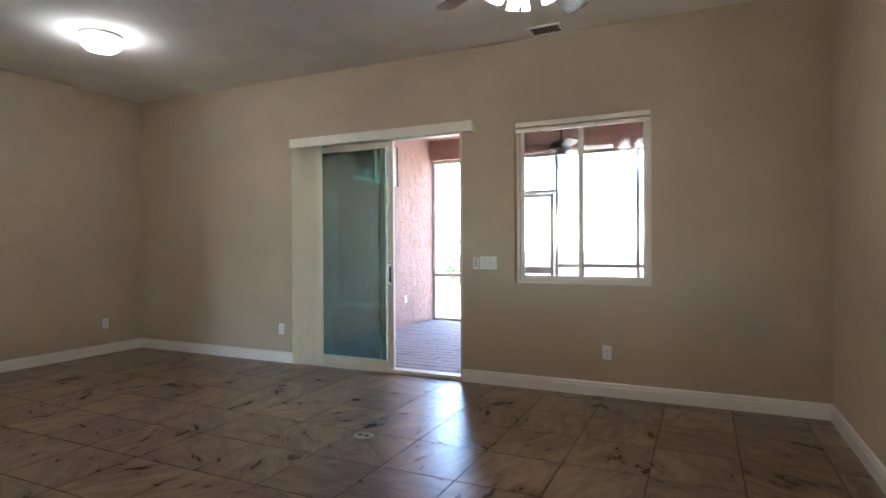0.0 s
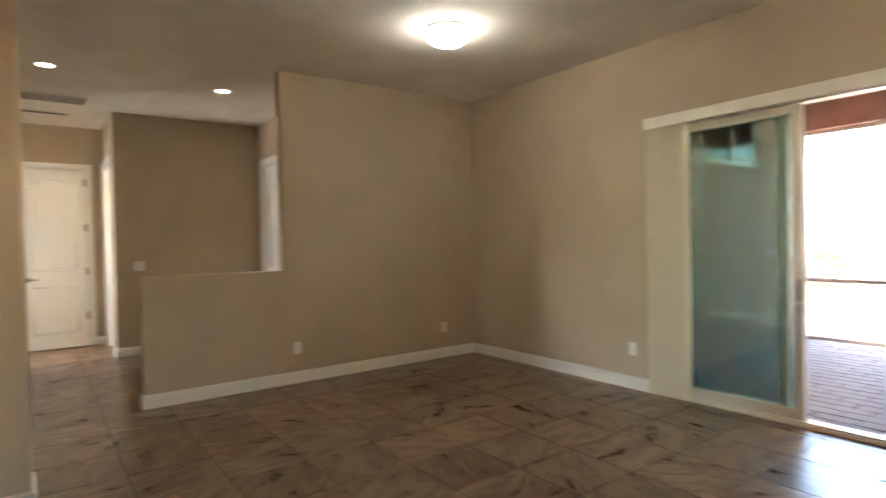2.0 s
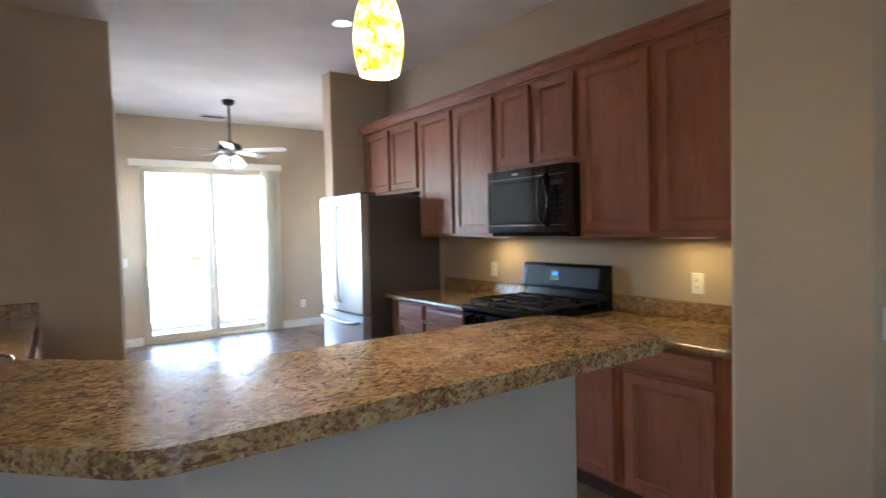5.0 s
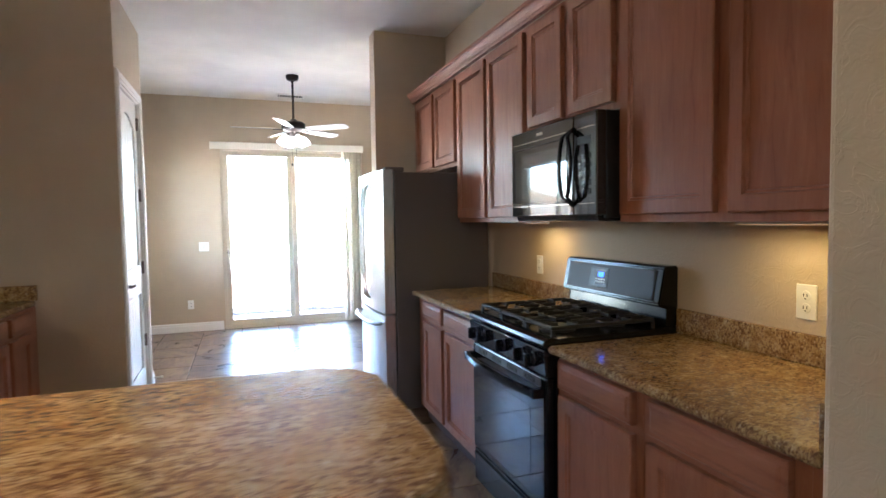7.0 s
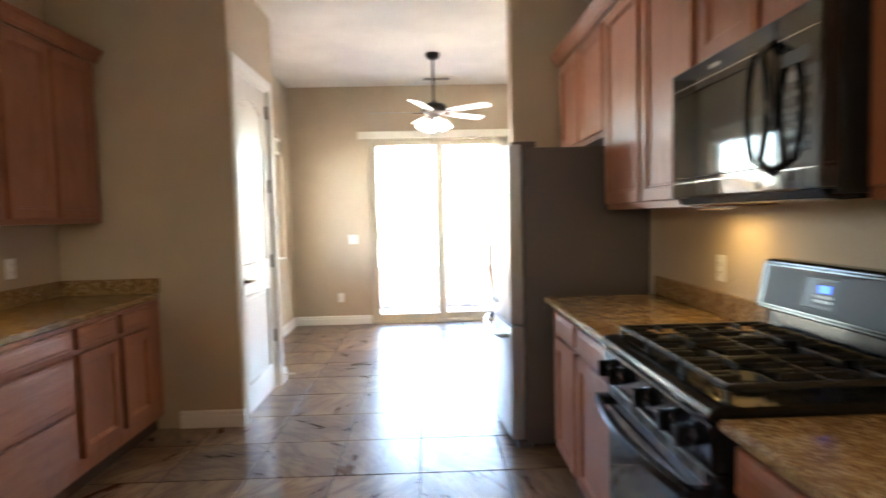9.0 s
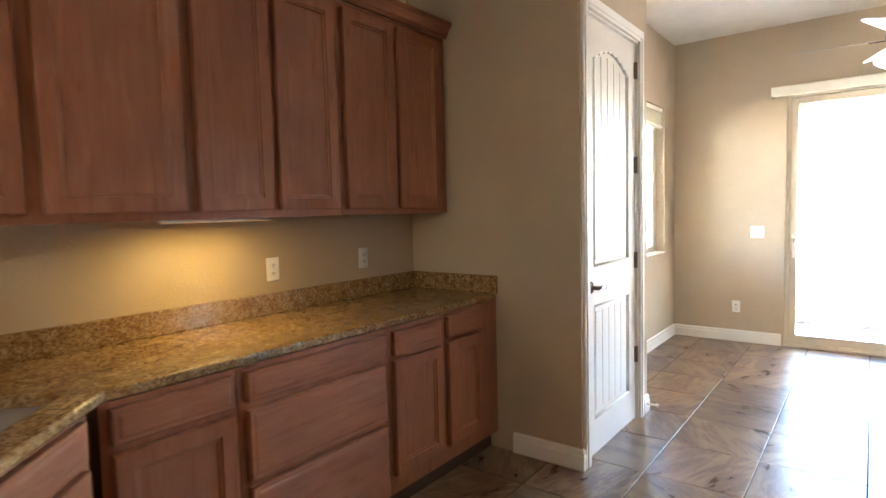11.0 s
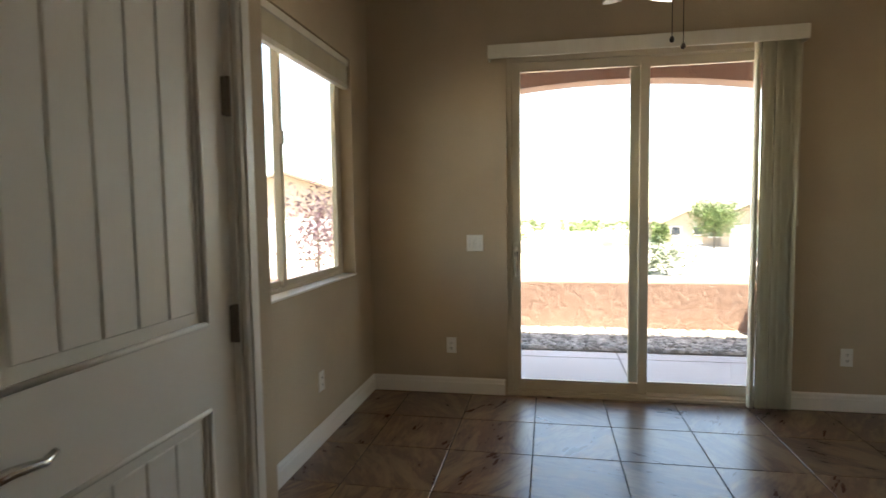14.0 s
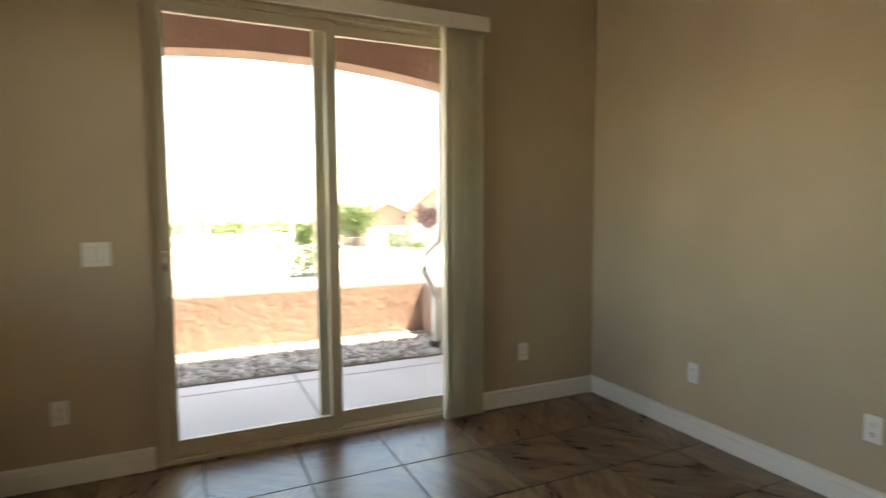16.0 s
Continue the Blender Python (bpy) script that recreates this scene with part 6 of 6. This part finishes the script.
for x in (PW + 0.01, -2.60, -1.72, -0.52, 0.70, 1.94):
    part("post", box((x, PN + 0.02, -0.045), (x + 0.045, PN + 0.07, 2.68), 0.003), SCREEN, scr)
for x0, x1 in ((PW + 0.056, -2.601), (-1.674, -0.521), (-0.474, 0.699), (0.746, 1.939)):
    for z in (-0.04, 0.72 if x0 < -3 else 0.90, 2.63):
        part("rail", box((x0, PN + 0.022, z), (x1, PN + 0.068, z + 0.05), 0.003), SCREEN, scr)
for x0, x1, z1 in ((PW + 0.05, -2.60, 2.63), (-2.555, -1.72, 2.63), (-1.675, -0.52, 2.63), (-0.475, 0.70, 2.63), (0.745, 1.94, 2.63)):
    part("mesh_panel", box((x0, PN + 0.044, 0.0), (x1, PN + 0.046, z1)), MESH, scr, "fine grey insect mesh")
part("rail", box((-2.554, PN + 0.022, 2.06), (-1.721, PN + 0.068, 2.11), 0.003), SCREEN, scr)
part("rail", box((-2.554, PN + 0.022, 2.63), (-1.721, PN + 0.068, 2.68), 0.003), SCREEN, scr)
sd = bmesh.new()
frame_rect(sd, 0, 0.80, 0, 2.09, 0, 0.03, 0.06, facing(-2.54, PN + 0.03, -0.035, 0))
box((-2.48, PN + 0.031, 0.80), (-1.80, PN + 0.059, 0.90), 0.003, None, sd)
sdo = thing("screen_door", (-2.14, PN, -0.04), "beige framed porch screen door, closed", "door")
part("door_frame", sd, SCREEN, sdo)
part("handle", tube([(-1.80, PN + 0.03, 0.95), (-1.80, PN - 0.02, 0.97), (-1.80, PN - 0.02, 1.06), (-1.80, PN + 0.03, 1.08)], 0.008, 8), CHROME, sdo)
ceiling_fan(-1.19, 6.95, 3.02, 0.52, 8, "dark bronze porch fan with a caged lantern", BLADE_D, True, 0.6)
outlet("w", PW, 7.86, 0.41)

# pavers in a running bond
PV_W, PV_H = 0.30, 0.15


def paver_mesh(w, h):
    me = bpy.data.meshes.new("paver")
    e, b = 0.004, 0.006
    pts = []
    for zz, inset in zip((-0.05, -0.020, -0.014), (e, e, e + b)):
        pts += [(inset, inset, zz), (w - inset, inset, zz), (w - inset, h - inset, zz), (inset, h - inset, zz)]
    faces = [(8, 9, 10, 11)]
    for r in (0, 4):
        faces += [(r + i, r + (i + 1) % 4, r + 4 + (i + 1) % 4, r + 4 + i) for i in range(4)]
    me.from_pydata(pts, [], faces)
    me.materials.append(PAVER)
    return me


pv, pv_half = paver_mesh(PV_W, PV_H), paver_mesh(PV_W / 2, PV_H)
for j in range(24):
    for i in range(13):
        x, y = PW + 0.003 + i * PV_W - (PV_W / 2 if j % 2 else 0), 5.165 + j * PV_H
        if x + PV_W > 0.4:
            continue
        ob = new("paver", pv_half if x < PW else pv)
        x = max(x, PW + 0.003)
        ob.location = (x, y, -0.01 + rnd.uniform(-0.002, 0.002))
        ob.parent = porch_floor

# garden to the north
bw = thing("block_wall", (-2, 18.5, -0.16), "tan concrete block garden wall with a taller pier", "wall", "", "structure")
for j in range(6):
    for i in range(46):
        x = -10.0 + i * 0.41 - (0.2 if j % 2 else 0)
        if i == 0 and j == 0:
            blk = mesh_of("block", box((0.004, 0, 0.004), (0.406, 0.2, 0.196), 0.006, seg=1), BLOCK)
        ob = new("block", blk)
        ob.parent = bw
        ob.matrix_parent_inverse = ROOTS[bw].inverted()
        ob.location = (x, 18.5, -0.2 + j * 0.2)
for j in range(6, 10):
    ob = new("block", blk)
    ob.parent = bw
    ob.matrix_parent_inverse = ROOTS[bw].inverted()
    ob.location = (-2.55, 18.5, -0.2 + j * 0.2)
tree("shade_tree", 1.7, 15.0, -0.16, 3.6, 1.5, 0.12, GREEN, 0.09, 3200, "leafy green garden tree beyond the porch", 31)
tree("shrub", -6.1, 15.5, -0.16, 1.5, 0.8, 0.03, GREEN, 0.07, 1100, "rounded green garden shrub on gravel", 33, 0.8)
tree("shrub", -3.1, 13.5, -0.16, 0.6, 0.35, 0.03, SAGE, 0.05, 500, "small grey-green desert shrub on gravel", 35, 0.8)

# ---- floor tiles ----
TX, TY, PXT, PYT = -3.59, -3.17, 0.460, 0.467
ROOMS = [(-5.95, -1.27, 0.13, 4.9), (-1.27, 1.18, -2.7, 4.9), (-4.94, -1.27, -3.9, 0.13), (-9.9, -5.95, 0.14, 1.42), (-8.62, -6.07, 1.42, 3.2), (-5.675, -1.925, -6.94, -3.9)]
LIMITS = (-9.95, 1.24, -7.0, 4.96)


def tile_verts(w, h):
    e, b = 0.0034, 0.0014
    z = (-0.008, -0.001, 0.0)
    pts = []
    for zz, inset in zip(z, (e, e, e + b)):
        pts += [(inset, inset, zz), (w - inset, inset, zz), (w - inset, h - inset, zz), (inset, h - inset, zz)]
    faces = [(8, 9, 10, 11)]
    for r in (0, 4):
        faces += [(r + i, r + (i + 1) % 4, r + 4 + (i + 1) % 4, r + 4 + i) for i in range(4)]
    return pts, faces


def tile_mesh(name, w, h):
    me = bpy.data.meshes.new(name)
    pts, faces = tile_verts(w, h)
    me.from_pydata(pts, [], faces)
    me.materials.append(TILE)
    return me


WHOLE = tile_mesh("floor_tile", PXT, PYT)
rest_v, rest_f = [], []
count = 0
for i in range(-14, 12):
    for j in range(-10, 19):
        x0, y0 = TX + i * PXT, TY + j * PYT
        cx, cy = x0 + PXT / 2, y0 + PYT / 2
        if not any(a - 0.22 < cx < b + 0.22 and c - 0.22 < cy < d + 0.22 for a, b, c, d in ROOMS):
            continue
        xa, xb, ya, yb = max(x0, LIMITS[0]), min(x0 + PXT, LIMITS[1]), max(y0, LIMITS[2]), min(y0 + PYT, LIMITS[3])
        if xb - xa < 0.03 or yb - ya < 0.03:
            continue
        near = (cx > -6.2 and cy > 0.6 and cx < 0.6) or (-4.7 < cx < -1.9 and cy <= 0.6)
        if near and count < 300:
            full = abs(xb - xa - PXT) < 1e-6 and abs(yb - ya - PYT) < 1e-6
            ob = new("floor_tile", WHOLE if full else tile_mesh("floor_tile_cut", xb - xa, yb - ya))
            ob.location = (xa, ya, 0.0)
            ob.parent = floor
            count += 1
        else:
            pts, faces = tile_verts(xb - xa, yb - ya)
            k = len(rest_v)
            rest_v += [(xa + x, ya + y, z) for x, y, z in pts]
            rest_f += [tuple(v + k for v in f) for f in faces]
me = bpy.data.meshes.new("floor_tiles")
me.from_pydata(rest_v, [], rest_f)
me.materials.append(TILE_REST)
ob = new("floor_tiles", me)
ob.parent = floor
tagged(ob, "", "", "", "stuff")
